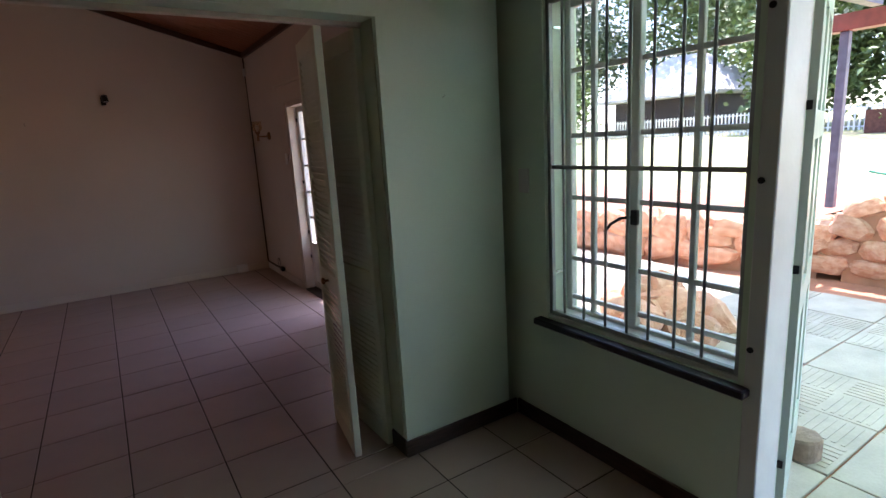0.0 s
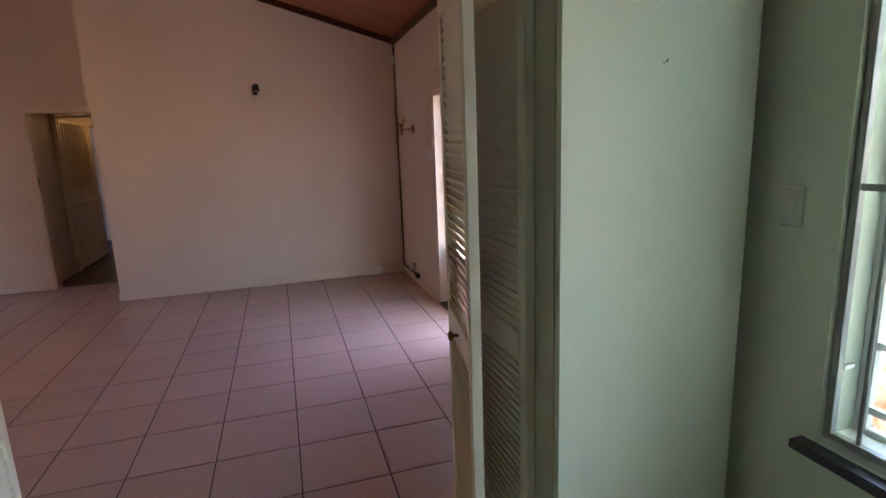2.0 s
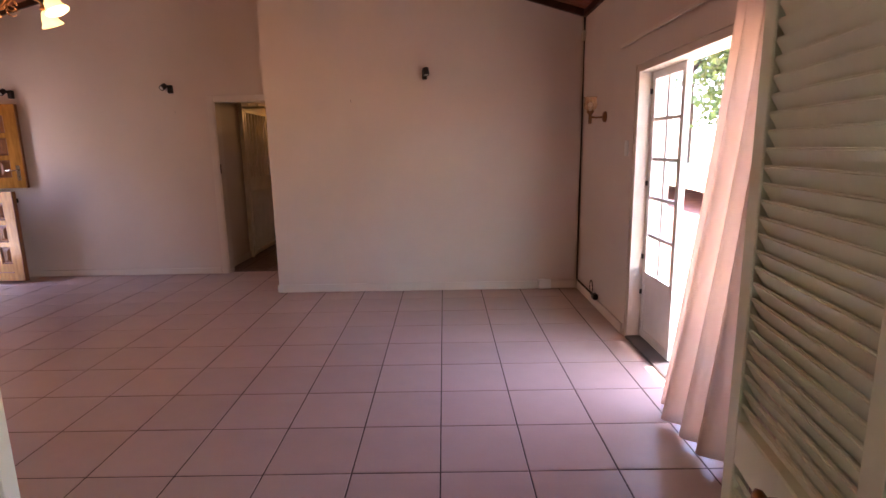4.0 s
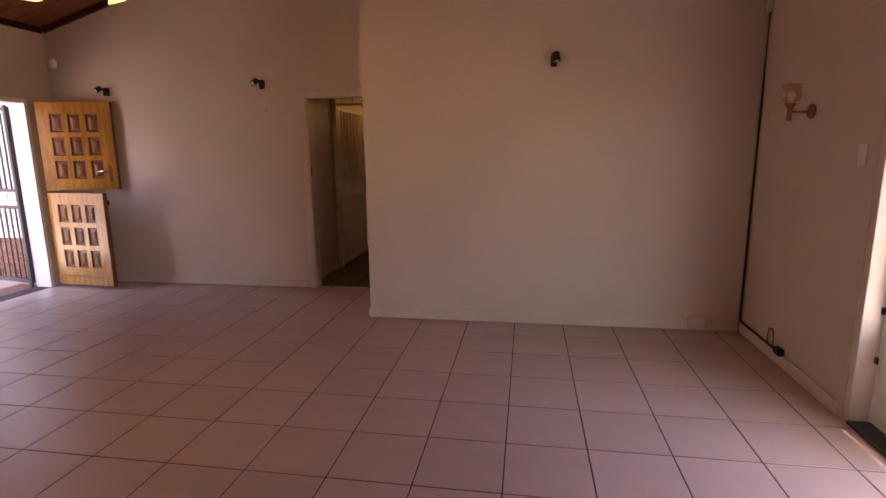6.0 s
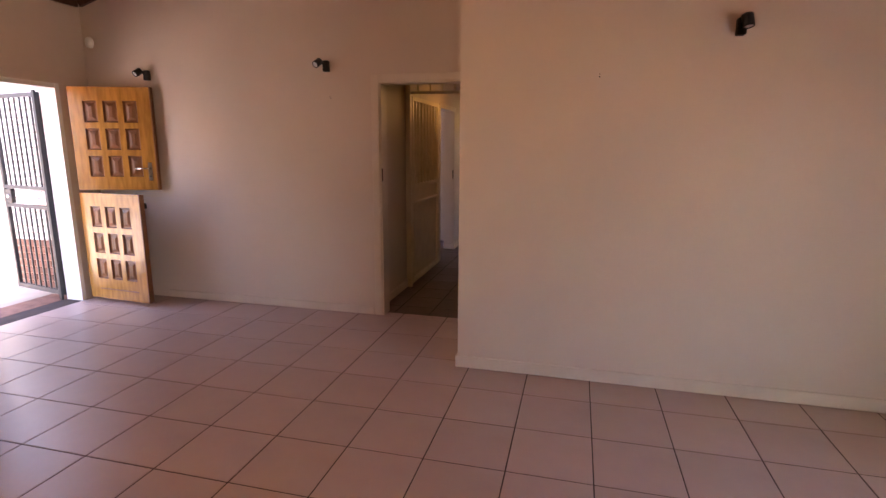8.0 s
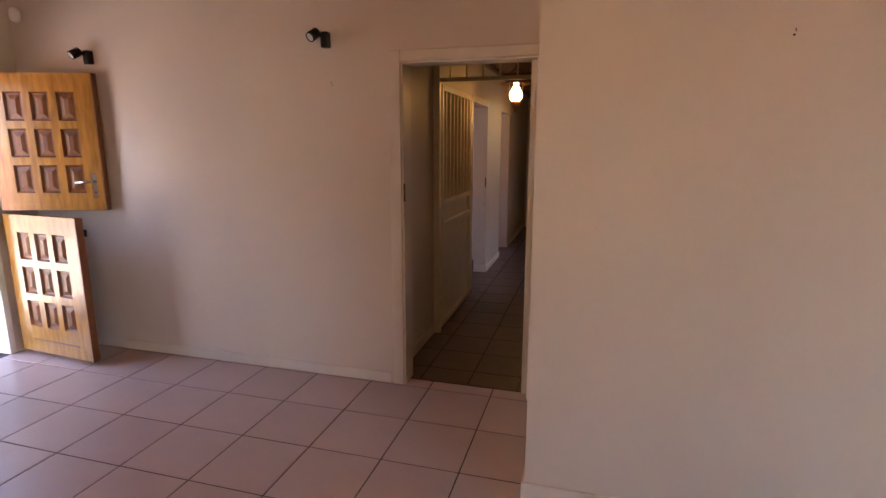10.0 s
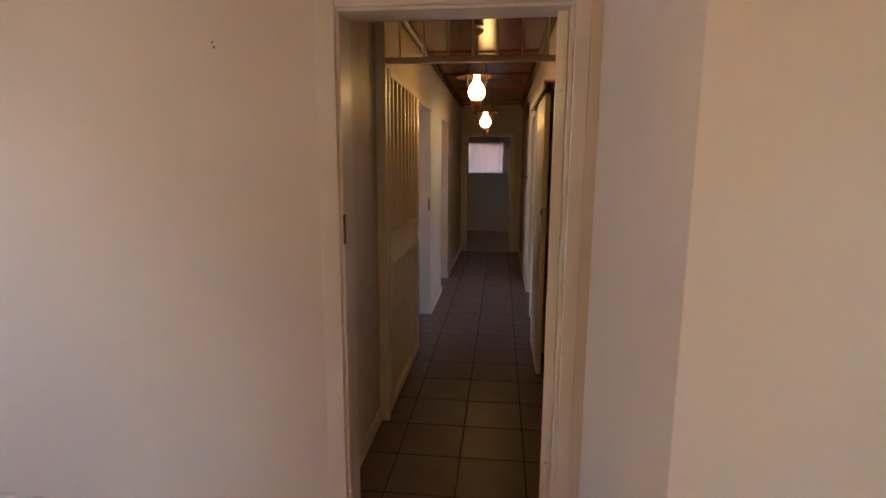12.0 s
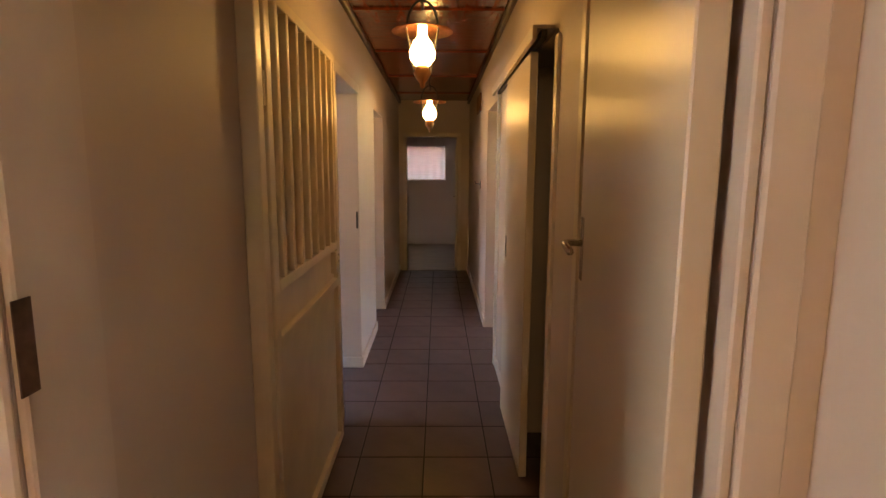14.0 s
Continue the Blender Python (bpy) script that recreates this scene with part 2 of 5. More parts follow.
# east wall of the porch room, with window and door
WY0, WY1, WZ0, WZ1 = 0.05, 1.0, 0.62, 2.12
PY0, PY1, PZ = -0.92, -0.026, 2.1
structure("wall_porch_east", boxes((XR, XO, WY1, YP1, 0, 2.6), (XR, XO, WY0, WY1, 0, WZ0), (XR, XO, WY0, WY1, WZ1, 2.6), (XR, XO, PY1, WY0, 0, 2.6), (XR, XO, PY0, PY1, PZ, 2.6), (XR, XO, -3.2, PY0, 0, 2.6)), GREEN_LIT, "pale wall with green light in its colour round a barred window", "wall")
structure("wall_partition", boxes((OX1, XE, YP0 + 0.002, YP1, 0, 2.98), (OX0, OX1, YP0, YP1, OZ, 2.98), (-4.2, OX0, YP0, YP1, 0, 2.98)), GREEN_LIT, "pale wall with green light in its colour beside a wide opening", "wall")
# gable part of the partition above, lounge side

def prism(bm, pts, y0, y1):
    a = [bm.verts.new((x, y0, z)) for x, z in pts]
    b = [bm.verts.new((x, y1, z)) for x, z in pts]
    n = len(pts)
    bm.faces.new(a)
    bm.faces.new(b[::-1])
    for i in range(n):
        bm.faces.new((a[i], b[i], b[(i + 1) % n], a[(i + 1) % n]))
    bmesh.ops.recalc_face_normals(bm, faces=bm.faces[:])
    return bm


structure("wall_gable_south", prism(bmesh.new(), [(0.36, 2.98), (RX, RZ + 0.03), (-4.2, slope_z(-4.2) + 0.03), (-4.2, 2.98)], YP0, YP1), WALL, "cream painted gable above the partition", "wall")
structure("wall_south_west", prism(bmesh.new(), [(-4.2, 0), (-4.2, slope_z(-4.2) + 0.03), (XW, slope_z(XW) + 0.03), (XW, 0)], YP0, YP1), WALL, "cream painted plaster wall", "wall")
# north gable wall with the corridor's doorway
nw = prism(bmesh.new(), [(XW, 0), (DX0, 0), (DX0, DZ), (DX1, DZ), (DX1, 0), (XC, 0), (XC, slope_z(XC) + 0.03), (RX, RZ + 0.03), (XW, slope_z(XW) + 0.03)], YN, YN + 0.13)
structure("wall_north", nw, WALL, "cream painted gable wall with a doorway", "wall")
# projecting wall
structure("wall_projecting", prism(bmesh.new(), [(XC, 0), (XC, slope_z(XC) + 0.03), (XO, slope_z(XO) + 0.03), (XO, 0)], YC, YC + 0.12), WALL, "cream painted projecting wall up to the ceiling", "wall")
structure("wall_return", boxes((XC, XC + 0.12, YC + 0.12, YN, 0, 3.62)), WALL, "cream painted return wall beside the doorway", "wall")
# west wall with the entrance
EY0, EY1, EZ = 5.80, 6.76, 2.06
XWO = XW - 0.24
structure("wall_west", boxes((XWO, XW, YP0, EY0, 0, 2.92), (XWO, XW, EY1, YN + 0.13, 0, 2.92), (XWO, XW, EY0, EY1, EZ, 2.92)), WALL, "cream painted wall with the entrance opening", "wall")
# porch room's other walls and ceiling
structure("wall_porch_south", boxes((-4.2, XR, -3.2, -3.05, 0, 2.6)), GREEN_LIT, "pale wall with green light in its colour", "wall")
structure("wall_porch_west", boxes((-4.35, -4.2, -3.2, YP0, 0, 2.6)), GREEN_LIT, "pale wall with green light in its colour", "wall")
structure("ceiling_porch", boxes((-4.35, XO, -3.2, YP0, 2.5, 2.56)), WALL, "flat white ceiling", "ceiling")

# lounge ceiling: boards along the slope
bm = bmesh.new()
for side in (1, -1):
    x_end = XO + 0.38 if side == 1 else XWO - 0.42
    y = YP0
    while y < YN + 0.1:
        y2 = min(y + 0.098, YN + 0.13)
        pts = [(RX, y), (x_end, y), (x_end, y2 - 0.006), (RX, y2 - 0.006)]
        lo = [bm.verts.new((px, py, slope_z(px))) for px, py in pts]
        hi = [bm.verts.new((px, py, slope_z(px) + 0.02)) for px, py in pts]
        bm.faces.new(lo)
        for i in range(4):
            bm.faces.new((lo[i], hi[i], hi[(i + 1) % 4], lo[(i + 1) % 4]))
        y += 0.1
structure("ceiling_lounge", bm, CEILL, "reddish brown stained board ceiling under the roof slopes", "ceiling")
structure("roof", prism(bmesh.new(), [(RX, RZ + 0.022), (XO + 0.41, slope_z(XO + 0.41) + 0.022), (XO + 0.41, slope_z(XO + 0.41) + 0.12), (RX, RZ + 0.14), (XWO - 0.15, slope_z(XWO - 0.15) + 0.12), (XWO - 0.15, slope_z(XWO - 0.15) + 0.022)], -3.6, 19.2), ROOF, "low pitched sheet roof with overhanging eaves", "roof")


def cornice(name, a, b, h=0.06, d=0.03, material=CORNICE, label="dark stained timber cornice"):
    """A bar between two points, with its thickness across the way."""
    a, b = Vector(a), Vector(b)
    along = (b - a).normalized()
    side = along.cross(Vector((0, 0, 1))).normalized() * d / 2
    up = side.cross(along).normalized() * h / 2
    bm = bmesh.new()
    ra = [bm.verts.new(a + side * i + up * j) for i, j in ((-1, -1), (1, -1), (1, 1), (-1, 1))]
    rb = [bm.verts.new(b + side * i + up * j) for i, j in ((-1, -1), (1, -1), (1, 1), (-1, 1))]
    bm.faces.new(ra)
    bm.faces.new(rb[::-1])
    for i in range(4):
        bm.faces.new((ra[i], rb[i], rb[(i + 1) % 4], ra[(i + 1) % 4]))
    bmesh.ops.recalc_face_normals(bm, faces=bm.faces[:])
    return structure(name, bm, material, label, "trim")


cornice("trim_cornice_projecting", (XC, YC - 0.016, slope_z(XC) - 0.03), (XE - 0.01, YC - 0.016, slope_z(XE) - 0.03))
cornice("trim_cornice_east", (XE - 0.016, YP1, slope_z(XE) - 0.035), (XE - 0.016, YC - 0.033, slope_z(XE) - 0.035))
cornice("trim_cornice_north", (XW + 0.03, YN - 0.016, slope_z(XW) - 0.03), (RX, YN - 0.016, RZ - 0.03))
cornice("trim_cornice_north_east", (RX, YN - 0.016, RZ - 0.03), (XC - 0.001, YN - 0.016, slope_z(XC) - 0.03))
cornice("trim_cornice_west", (XW + 0.016, YP1, slope_z(XW) - 0.035), (XW + 0.016, YN - 0.033, slope_z(XW) - 0.035))

# ---- skirtings ----
def skirting(name, x0, x1, y0, y1, h=0.085, material=TRIM, label="cream painted skirting board"):
    return structure(name, boxes((x0, x1, y0, y1, 0.002, h), bevel=0.004), material, label, "skirting")


T = 0.014
skirting("baseboard_projecting", XC - T, 1.0, YC - T, YC)
skirting("baseboard_return", XC - T, XC, YC + 0.001, YN - 0.02)
skirting("baseboard_north", -4.9, DX0 - 0.09, YN - T, YN, 0.075)
skirting("baseboard_east", XE - T, XE, FY1 + 0.04, YC - T - 0.002)
skirting("baseboard_east_south", XE - T, XE, YP1 + 0.002, FY0 - 0.03)
skirting("baseboard_porch_partition", OX1 - T, XR - T, YP0 - T, YP0, 0.09, SKIRT_DARK, "dark stained skirting board")
skirting("baseboard_porch_jamb", OX1 - T, OX1, YP0 + 0.001, YP1, 0.09, SKIRT_DARK, "dark stained skirting board")
skirting("baseboard_porch_east", XR - T, XR, 0.0, YP0 - T - 0.001, 0.09, SKIRT_DARK, "dark stained skirting board")

# ---- corridor shell ----
LW0, LW1 = 9.46, 10.265     # first side opening, west
LV0, LV1 = 11.20, 11.94    # second side opening, west
RS0, RS1 = 8.53, 9.28      # sliding door's opening, east
RV0, RV1 = 10.37, 11.30    # side opening, east
HD = 1.99
structure("wall_corridor_west", boxes((CX0 - 0.15, CX0, YN + 0.13, LW0, 0, 2.7), (CX0 - 0.15, CX0, LW0, LW1, HD, 2.7), (CX0 - 0.15, CX0, LW1, LV0, 0, 2.7), (CX0 - 0.15, CX0, LV0, LV1, HD, 2.7), (CX0 - 0.15, CX0, LV1, CY1 + 0.15, 0, 2.7)), WALL, "cream painted corridor wall with two doorways", "wall")
structure("wall_corridor_east", boxes((CX1, CX1 + 0.15, YN, RS0, 0, 2.7), (CX1, CX1 + 0.15, RS0, RS1, HD - 0.005, 2.7), (CX1, CX1 + 0.15, RS1, RV0, 0, 2.7), (CX1, CX1 + 0.15, RV0, RV1, HD, 2.7), (CX1, CX1 + 0.15, RV1, CY1 + 0.15, 0, 2.7)), WALL, "cream painted corridor wall with a sliding door", "wall")
EX0, EX1 = -2.589, -1.851
structure("wall_corridor_end", boxes((CX0, EX0, CY1, CY1 + 0.15, 0, 2.7), (EX1, CX1, CY1, CY1 + 0.15, 0, 2.7), (EX0, EX1, CY1, CY1 + 0.15, 1.945, 2.7)), WALL, "cream painted end wall with a doorway", "wall")
bm = bmesh.new()
y = YN + 0.13
while y < CY1:
    box(bm, CX0, CX1, y, min(y + 0.094, CY1), CZ, CZ + 0.02)
    y += 0.1
box(bm, CX0 - 0.1, CX1 + 0.1, YN + 0.1, CY1 + 0.1, CZ + 0.021, CZ + 0.05)
for yy in (8.75, 9.9, 11.05, 12.2, 13.4):
    box(bm, CX0 + 0.04, CX1 - 0.04, yy, yy + 0.045, CZ - 0.014, CZ - 0.001)
structure("ceiling_corridor", bm, CEIL, "glossy dark red varnished board ceiling", "ceiling")
structure("trim_corridor_cornice_west", boxes((CX0, CX0 + 0.035, YN + 0.14, CY1, CZ - 0.045, CZ - 0.002), bevel=0.008), CORNICE, "dark varnished cornice strip", "trim")
structure("trim_corridor_cornice_east", boxes((CX1 - 0.035, CX1, YN + 0.14, CY1, CZ - 0.045, CZ - 0.002), bevel=0.008), CORNICE, "dark varnished cornice strip", "trim")
for nm, x0, x1, a, b in (("west_a", CX0, CX0 + T, YN + 0.14, LW0), ("west_b", CX0, CX0 + T, LW1, LV0), ("west_c", CX0, CX0 + T, LV1, CY1), ("east_a", CX1 - T, CX1, YN + 0.14, RS0), ("east_b", CX1 - T, CX1, RS1, RV0 - 0.06), ("east_c", CX1 - T, CX1, RV1, CY1)):
    skirting("baseboard_corridor_" + nm, x0, x1, a, b, 0.085)
skirting("baseboard_reveal_west", CX0 - 0.15, CX0 + T, LW1 - T, LW1 - 0.001, 0.085)

# side rooms: plain rooms that let daylight into the corridor through their windows
structure("wall_side_room_west", boxes((-5.77, -5.62, YN + 0.13, 8.6, 0, 2.7), (-5.77, -5.62, 8.6, 10.6, 0, 1.1), (-5.77, -5.62, 8.6, 10.6, 1.95, 2.7), (-5.77, -5.62, 10.6, 11.2, 0, 2.7), (-5.77, -5.62, 11.2, 12.6, 0, 1.0), (-5.77, -5.62, 11.2, 12.6, 2.1, 2.7), (-5.77, -5.62, 12.6, 18.9, 0, 2.7), (-5.62, CX0 - 0.15, 10.93, 11.05, 0, 2.7)), WALL, "cream painted side room wall with windows", "wall")
structure("wall_side_room_east", boxes((1.54, 1.69, YC + 0.2, 10.4, 0, 2.7), (1.54, 1.69, 10.4, 11.8, 0, 1.0), (1.54, 1.69, 10.4, 11.8, 2.1, 2.7), (1.54, 1.69, 11.8, 18.9, 0, 2.7), (CX1 + 0.15, 1.54, 10.1, 10.2, 0, 2.7), (CX1 + 0.15, 1.54, 12.0, 12.1, 0, 2.7)), WALL, "cream painted side room wall with a window", "wall")
structure("ceiling_side_rooms", boxes((-5.77, CX0 - 0.1, YN + 0.13, 18.9, 2.62, 2.68), (CX1 + 0.1, 1.69, YC + 0.12, 18.9, 2.62, 2.68), (CX0 - 0.1, CX1 + 0.1, CY1 + 0.1, 18.9, 2.62, 2.68)), WALL, "flat pale ceiling", "ceiling")
structure("floor_side_rooms", boxes((-5.77, CX0, YN + 0.13, 18.9, -0.1, -0.004), (CX1, 1.69, YC + 0.12, 18.9, -0.1, -0.004)), DTILE, "brown tiled floor", "floor")
FWY = 16.92
FX0, FX1, FZ0, FZ1 = -2.735, -2.01, 1.31, 1.92   # far room's window
structure("wall_far_room", boxes((-5.7, FX0, FWY, FWY + 0.15, 0, 2.7), (FX1, 1.6, FWY, FWY + 0.15, 0, 2.7), (FX0, FX1, FWY, FWY + 0.15, 0, FZ0), (FX0, FX1, FWY, FWY + 0.15, FZ1, 2.7)), WALL, "cream painted far wall with a small window", "wall")
# unseen partition, added to hold side room daylight back from the far room
structure("wall_far_room_south", boxes((-5.62, -4.0, CY1, CY1 + 0.12, 0, 2.62), (-3.1, CX0 - 0.15, CY1, CY1 + 0.12, 0, 2.62), (-4.0, -3.1, CY1, CY1 + 0.12, 2.0, 2.62)), WALL, "unseen added wall that keeps side room daylight out of the far room", "wall")
structure("floor_far_room", boxes((-5.6, 1.6, CY1, FWY, -0.05, 0.003)), mat("pale_wood_floor", (0.50, 0.33, 0.22), 0.35, var=0.12, scale=3, stretch=(1, 6, 1)), "pale brown floor of the room beyond", "floor")

# ---- outside ----
structure("ground", boxes((-300, 300, -300, 300, GZ - 0.3, GZ - 0.06)), EARTH, "bare red earth round the house", "ground")
W1 = (5.35, 4.5)
# raised lawn beyond the retaining wall, rising away from the house
bm = bmesh.new()
ROWS_Y = [-14 + i * 1.0 for i in range(60)]
cols = []


def bank_x(y):
    return 6.25 if y < 1.5 else (6.25 - (y - 1.5) * 0.30 if y < 4 else 5.5 + 0.05 * (y - 4))


def lawn_z(x, y):
    d = x - bank_x(y)
    return 0.36 + 0.042 * d + (0.30 if y < 1.2 else max(0.0, 0.30 - (y - 1.2) * 0.4)) * max(0, 1 - d / 6) + 0.03 * noise.noise((x * 0.5, y * 0.5, 0))


grid = []
for y in ROWS_Y:
    row = []
    for i in range(44):
        x = bank_x(y) + 0.15 + (i / 43) ** 1.6 * 60
        row.append(bm.verts.new((x, y, lawn_z(x, y))))
    grid.append(row)
for a, b in zip(grid, grid[1:]):
    for i in range(43):
        bm.faces.new((a[i], a[i + 1], b[i + 1], b[i]))
structure("ground_lawn", bm, GRASS, "sunlit dry lawn rising behind a retaining wall", "lawn", True)

bm = bmesh.new()
prev = None
for k in range(60):
    y = -3.0 + k * 0.2
    row = [bm.verts.new((bank_x(y) + 0.16 + q * 0.45, y, lawn_z(bank_x(y) + 0.16 + q * 0.45, y) + 0.012 + 0.02 * noise.noise((q * 2.0, y * 3, 1)))) for q in range(6)]
    if prev:
        for q in range(5):
            bm.faces.new((prev[q], prev[q + 1], row[q + 1], row[q]))
    prev = row
structure("ground_bed", bm, EARTH, "bare red earth bed along the retaining wall", "earth bed", True)

# paved terrace: slabs with ribbed tops
PG = 0.6
pv = structure("pavement", boxes((XO + 0.001, 5.3, -4.0, 6.0, GZ - 0.06, GZ - 0.012)), MORTAR, "concrete paving slabs beside the house", "paving")
pave_mesh = []
for v in range(3):
    bm = bmesh.new()
    box(bm, 0.006, PG - 0.006, 0.006, PG - 0.006, -0.04, 0, 0.003)
    if v < 2:
        for q in range(2):
            for w_ in range(2):
                for r in range(6):
                    u0 = 0.03 + q * 0.28
                    v0 = 0.03 + w_ * 0.28
                    t = 0.018 + r * 0.042
                    if (q + w_ + v) % 2:
                        box(bm, u0, u0 + 0.25, v0 + t, v0 + t + 0.02, 0, 0.004)
                    else:
                        box(bm, u0 + t, u0 + t + 0.02, v0, v0 + 0.25, 0, 0.004)
    pave_mesh.append(mesh_of("slab", bm, PAVER))
for i in range(6):
    for j in range(14):
        ob = new("slab", pave_mesh[(i + j) % 3 if random.random() < 0.8 else 2])
        ob.parent = pv
        ob.matrix_basis = pose(XO + 0.01 + i * PG, -2.97 + j * PG, GZ + random.uniform(-0.004, 0.003), random.uniform(-0.3, 0.3), random.uniform(-0.3, 0.3), 0)


def rock(rx, ry, rz_, seed):
    bm = bmesh.new()
    bmesh.ops.create_icosphere(bm, subdivisions=2, radius=1)
    for v in bm.verts:
        d = 0.92 + 0.22 * noise.noise(v.co * 1.3 + Vector((seed * 7.1, seed, 0))) + 0.12 * noise.noise(v.co * 3.1 + Vector((seed, 0, 5)))
        q = Vector((math.copysign(abs(v.co.x) ** 0.5, v.co.x), math.copysign(abs(v.co.y) ** 0.5, v.co.y), math.copysign(abs(v.co.z) ** 0.5, v.co.z)))
        v.co = Vector((q.x * rx * d, q.y * ry * d, q.z * rz_ * d))
    cut = random.Random(seed + 40)
    for _ in range(11):
        f = Vector((cut.gauss(0, 1), cut.gauss(0, 1), cut.gauss(0, 1))).normalized()
        lim = cut.uniform(0.84, 1.12)
        for v in bm.verts:
            over = v.co.dot(f) - lim
            if over > 0:
                v.co -= f * over * 0.92
    return bm


ROCKS = [mesh_of("stone", rock(1, 1, 1, s), STONE) for s in range(10)]


def stone_wall(name, label, pts, h0, h1):
    """Rubble wall along points: a core with stones set in both courses."""
    core = bmesh.new()
    for (ax, ay), (bx, by) in zip(pts, pts[1:]):
        d = Vector((bx - ax, by - ay, 0)).normalized()
        s = Vector((-d.y, d.x, 0)) * 0.13
        a, b = Vector((ax, ay, 0)), Vector((bx, by, 0))
        lo = [core.verts.new(p + Vector((0, 0, GZ - 0.06))) for p in (a - s, b - s, b + s, a + s)]
        hi = [core.verts.new(p + Vector((0, 0, h - 0.05))) for p, h in ((a - s, h0), (b - s, h1), (b + s, h1), (a + s, h0))]
        core.faces.new(hi)
        for i in range(4):
            core.faces.new((lo[i], lo[(i + 1) % 4], hi[(i + 1) % 4], hi[i]))
    w = structure(name, core, MORTAR, label, "stone wall")
    for (ax, ay), (bx, by) in zip(pts, pts[1:]):
        a, b = Vector((ax, ay, 0)), Vector((bx, by, 0))
        L = (b - a).length
        d = (b - a).normalized()
        ang = math.degrees(math.atan2(d.y, d.x))
        z = GZ + 0.02
        while z < max(h0, h1) - 0.03:
            rh = random.uniform(0.17, 0.26)
            u = -random.uniform(0, 0.2)
            while u < L:
                rw = random.uniform(0.22, 0.52)
                top = h0 + (h1 - h0) * min(1, max(0, u / L))
                if z < top - 0.05:
                    for side in (-1, 1):
                        ob = new("stone", random.choice(ROCKS))
                        ob.parent = w
                        c = a + d * (u + rw / 2) + Vector((-d.y, d.x, 0)) * side * 0.09
                        ob.matrix_basis = pose(c.x, c.y, min(z + rh / 2, top - 0.05), random.uniform(-10, 10), random.uniform(-22, 22), ang) @ Matrix.Diagonal((rw * random.uniform(0.52, 0.64), random.uniform(0.085, 0.115), rh * random.uniform(0.56, 0.72), 1))
                u += rw
            z += rh
    return w


stone_wall("retaining_wall_1", "rough ochre stone retaining wall below the lawn", [(6.35, -3.0), (6.15, 1.35)], 0.72, 0.66)
stone_wall("retaining_wall_2", "low red stone retaining wall below the lawn", [(6.10, 1.6), (5.72, 2.7), (5.5, 4.2), (5.75, 7.0)], 0.40, 0.40)

rk = thing("rock_pile", "pile of rough ochre rocks on the terrace", "rocks", (3.35, 1.65, GZ))
for i in range(20):
    a = random.uniform(0, 6.28)
    r = random.uniform(0, 0.42)
    zz = max(0.05, 0.34 - r * 0.6) * random.uniform(0.3, 1.0)
    ob = new("stone", random.choice(ROCKS))
    ob.parent = rk
    s = random.uniform(0.11, 0.23)
    ob.matrix_basis = pose(r * math.cos(a) * 1.3, r * math.sin(a) * 0.8, zz, random.uniform(0, 90), random.uniform(0, 90), random.uniform(0, 360)) @ Matrix.Diagonal((s * 1.2, s, s * 0.8, 1))
    ob["label"] = ""
ds = thing("door_stop_block", "round concrete block used as a door stop", "door stop", (2.38, 0.18, GZ))
bm = lathe(bmesh.new(), [(0.075, 0.0), (0.085, 0.01), (0.085, 0.10), (0.075, 0.115), (0.02, 0.118)], (0, 0, 0), 18)
for v in bm.verts:
    v.co += Vector((1, 1, 0.4)) * 0.006 * noise.noise(v.co * 30)
part("block", bm, mat("rough_concrete", (0.34, 0.24, 0.17), 0.9, var=0.2, scale=20, bump=0.6, bscale=60), ds)

# pergola post and beams
pg = thing("pergola", "slate post and red steel beam of a pergola", "pergola")
part("post", boxes((6.08, 6.16, 1.50, 1.58, 0.60, 2.36), bevel=0.005), POSTC, pg, "slate blue steel post")
part("beam", boxes((6.03, 6.21, -3.5, 1.9, 2.36, 2.52), bevel=0.005), REDBEAM, pg, "red oxide beam")
part("rafter", boxes((2.6, 6.6, 1.42, 1.52, 2.62, 2.74)), POSTC, pg)
part("rafter", boxes((2.6, 6.6, -0.6, -0.5, 2.62, 2.74)), POSTC, pg)
hs = thing("garden_tap", "garden tap on a standpipe with a green hose", "garden tap", (8.2, 0.9, lawn_z(8.2, 0.9)))
part("pipe", tube(bmesh.new(), [(0, 0, -0.05), (0, 0, 0.33), (-0.06, 0, 0.35)], 0.014), BRASS, hs)
part("hose", tube(bmesh.new(), [(-0.06 - 0.03 * k, 0.08 * k, 0.33 + 0.06 * math.sin(k * 0.6) - 0.012 * k) for k in range(12)], 0.016), HOSE, hs, "green rubber hose")

# verandah roof of green translucent sheets
vr = thing("verandah_roof", "green translucent corrugated verandah roof", "verandah roof")
for k in range(7):
    y0 = -3.6 + k * 0.78
    bm = bmesh.new()
    cols = []
    for i in range(41):
        y = y0 + i * 0.02
        z = 0.012 * math.sin(i * math.pi / 2)
        cols.append((bm.verts.new((XO + 0.02, y, 2.70 + z)), bm.verts.new((6.5, y, 2.76 + z))))
    for a, b in zip(cols, cols[1:]):
        bm.faces.new((a[0], b[0], b[1], a[1]))
    part("sheet", bm, GREENSHEET, vr, "", True)

# white fence at the far end of the lawn
FX = 22.5
fc = thing("garden_fence", "white slatted garden fence", "fence")
fz = lawn_z(FX, 14)
for z in (0.12, 0.78):
    part("rail", boxes((FX + 0.03, FX + 0.06, 5.0, 26.0, fz + z, fz + z + 0.05)), WHITE, fc)
ps = mesh_of("slat", boxes((FX, FX + 0.028, 0, 0.055, fz - 0.05, fz + 0.9)), WHITE)
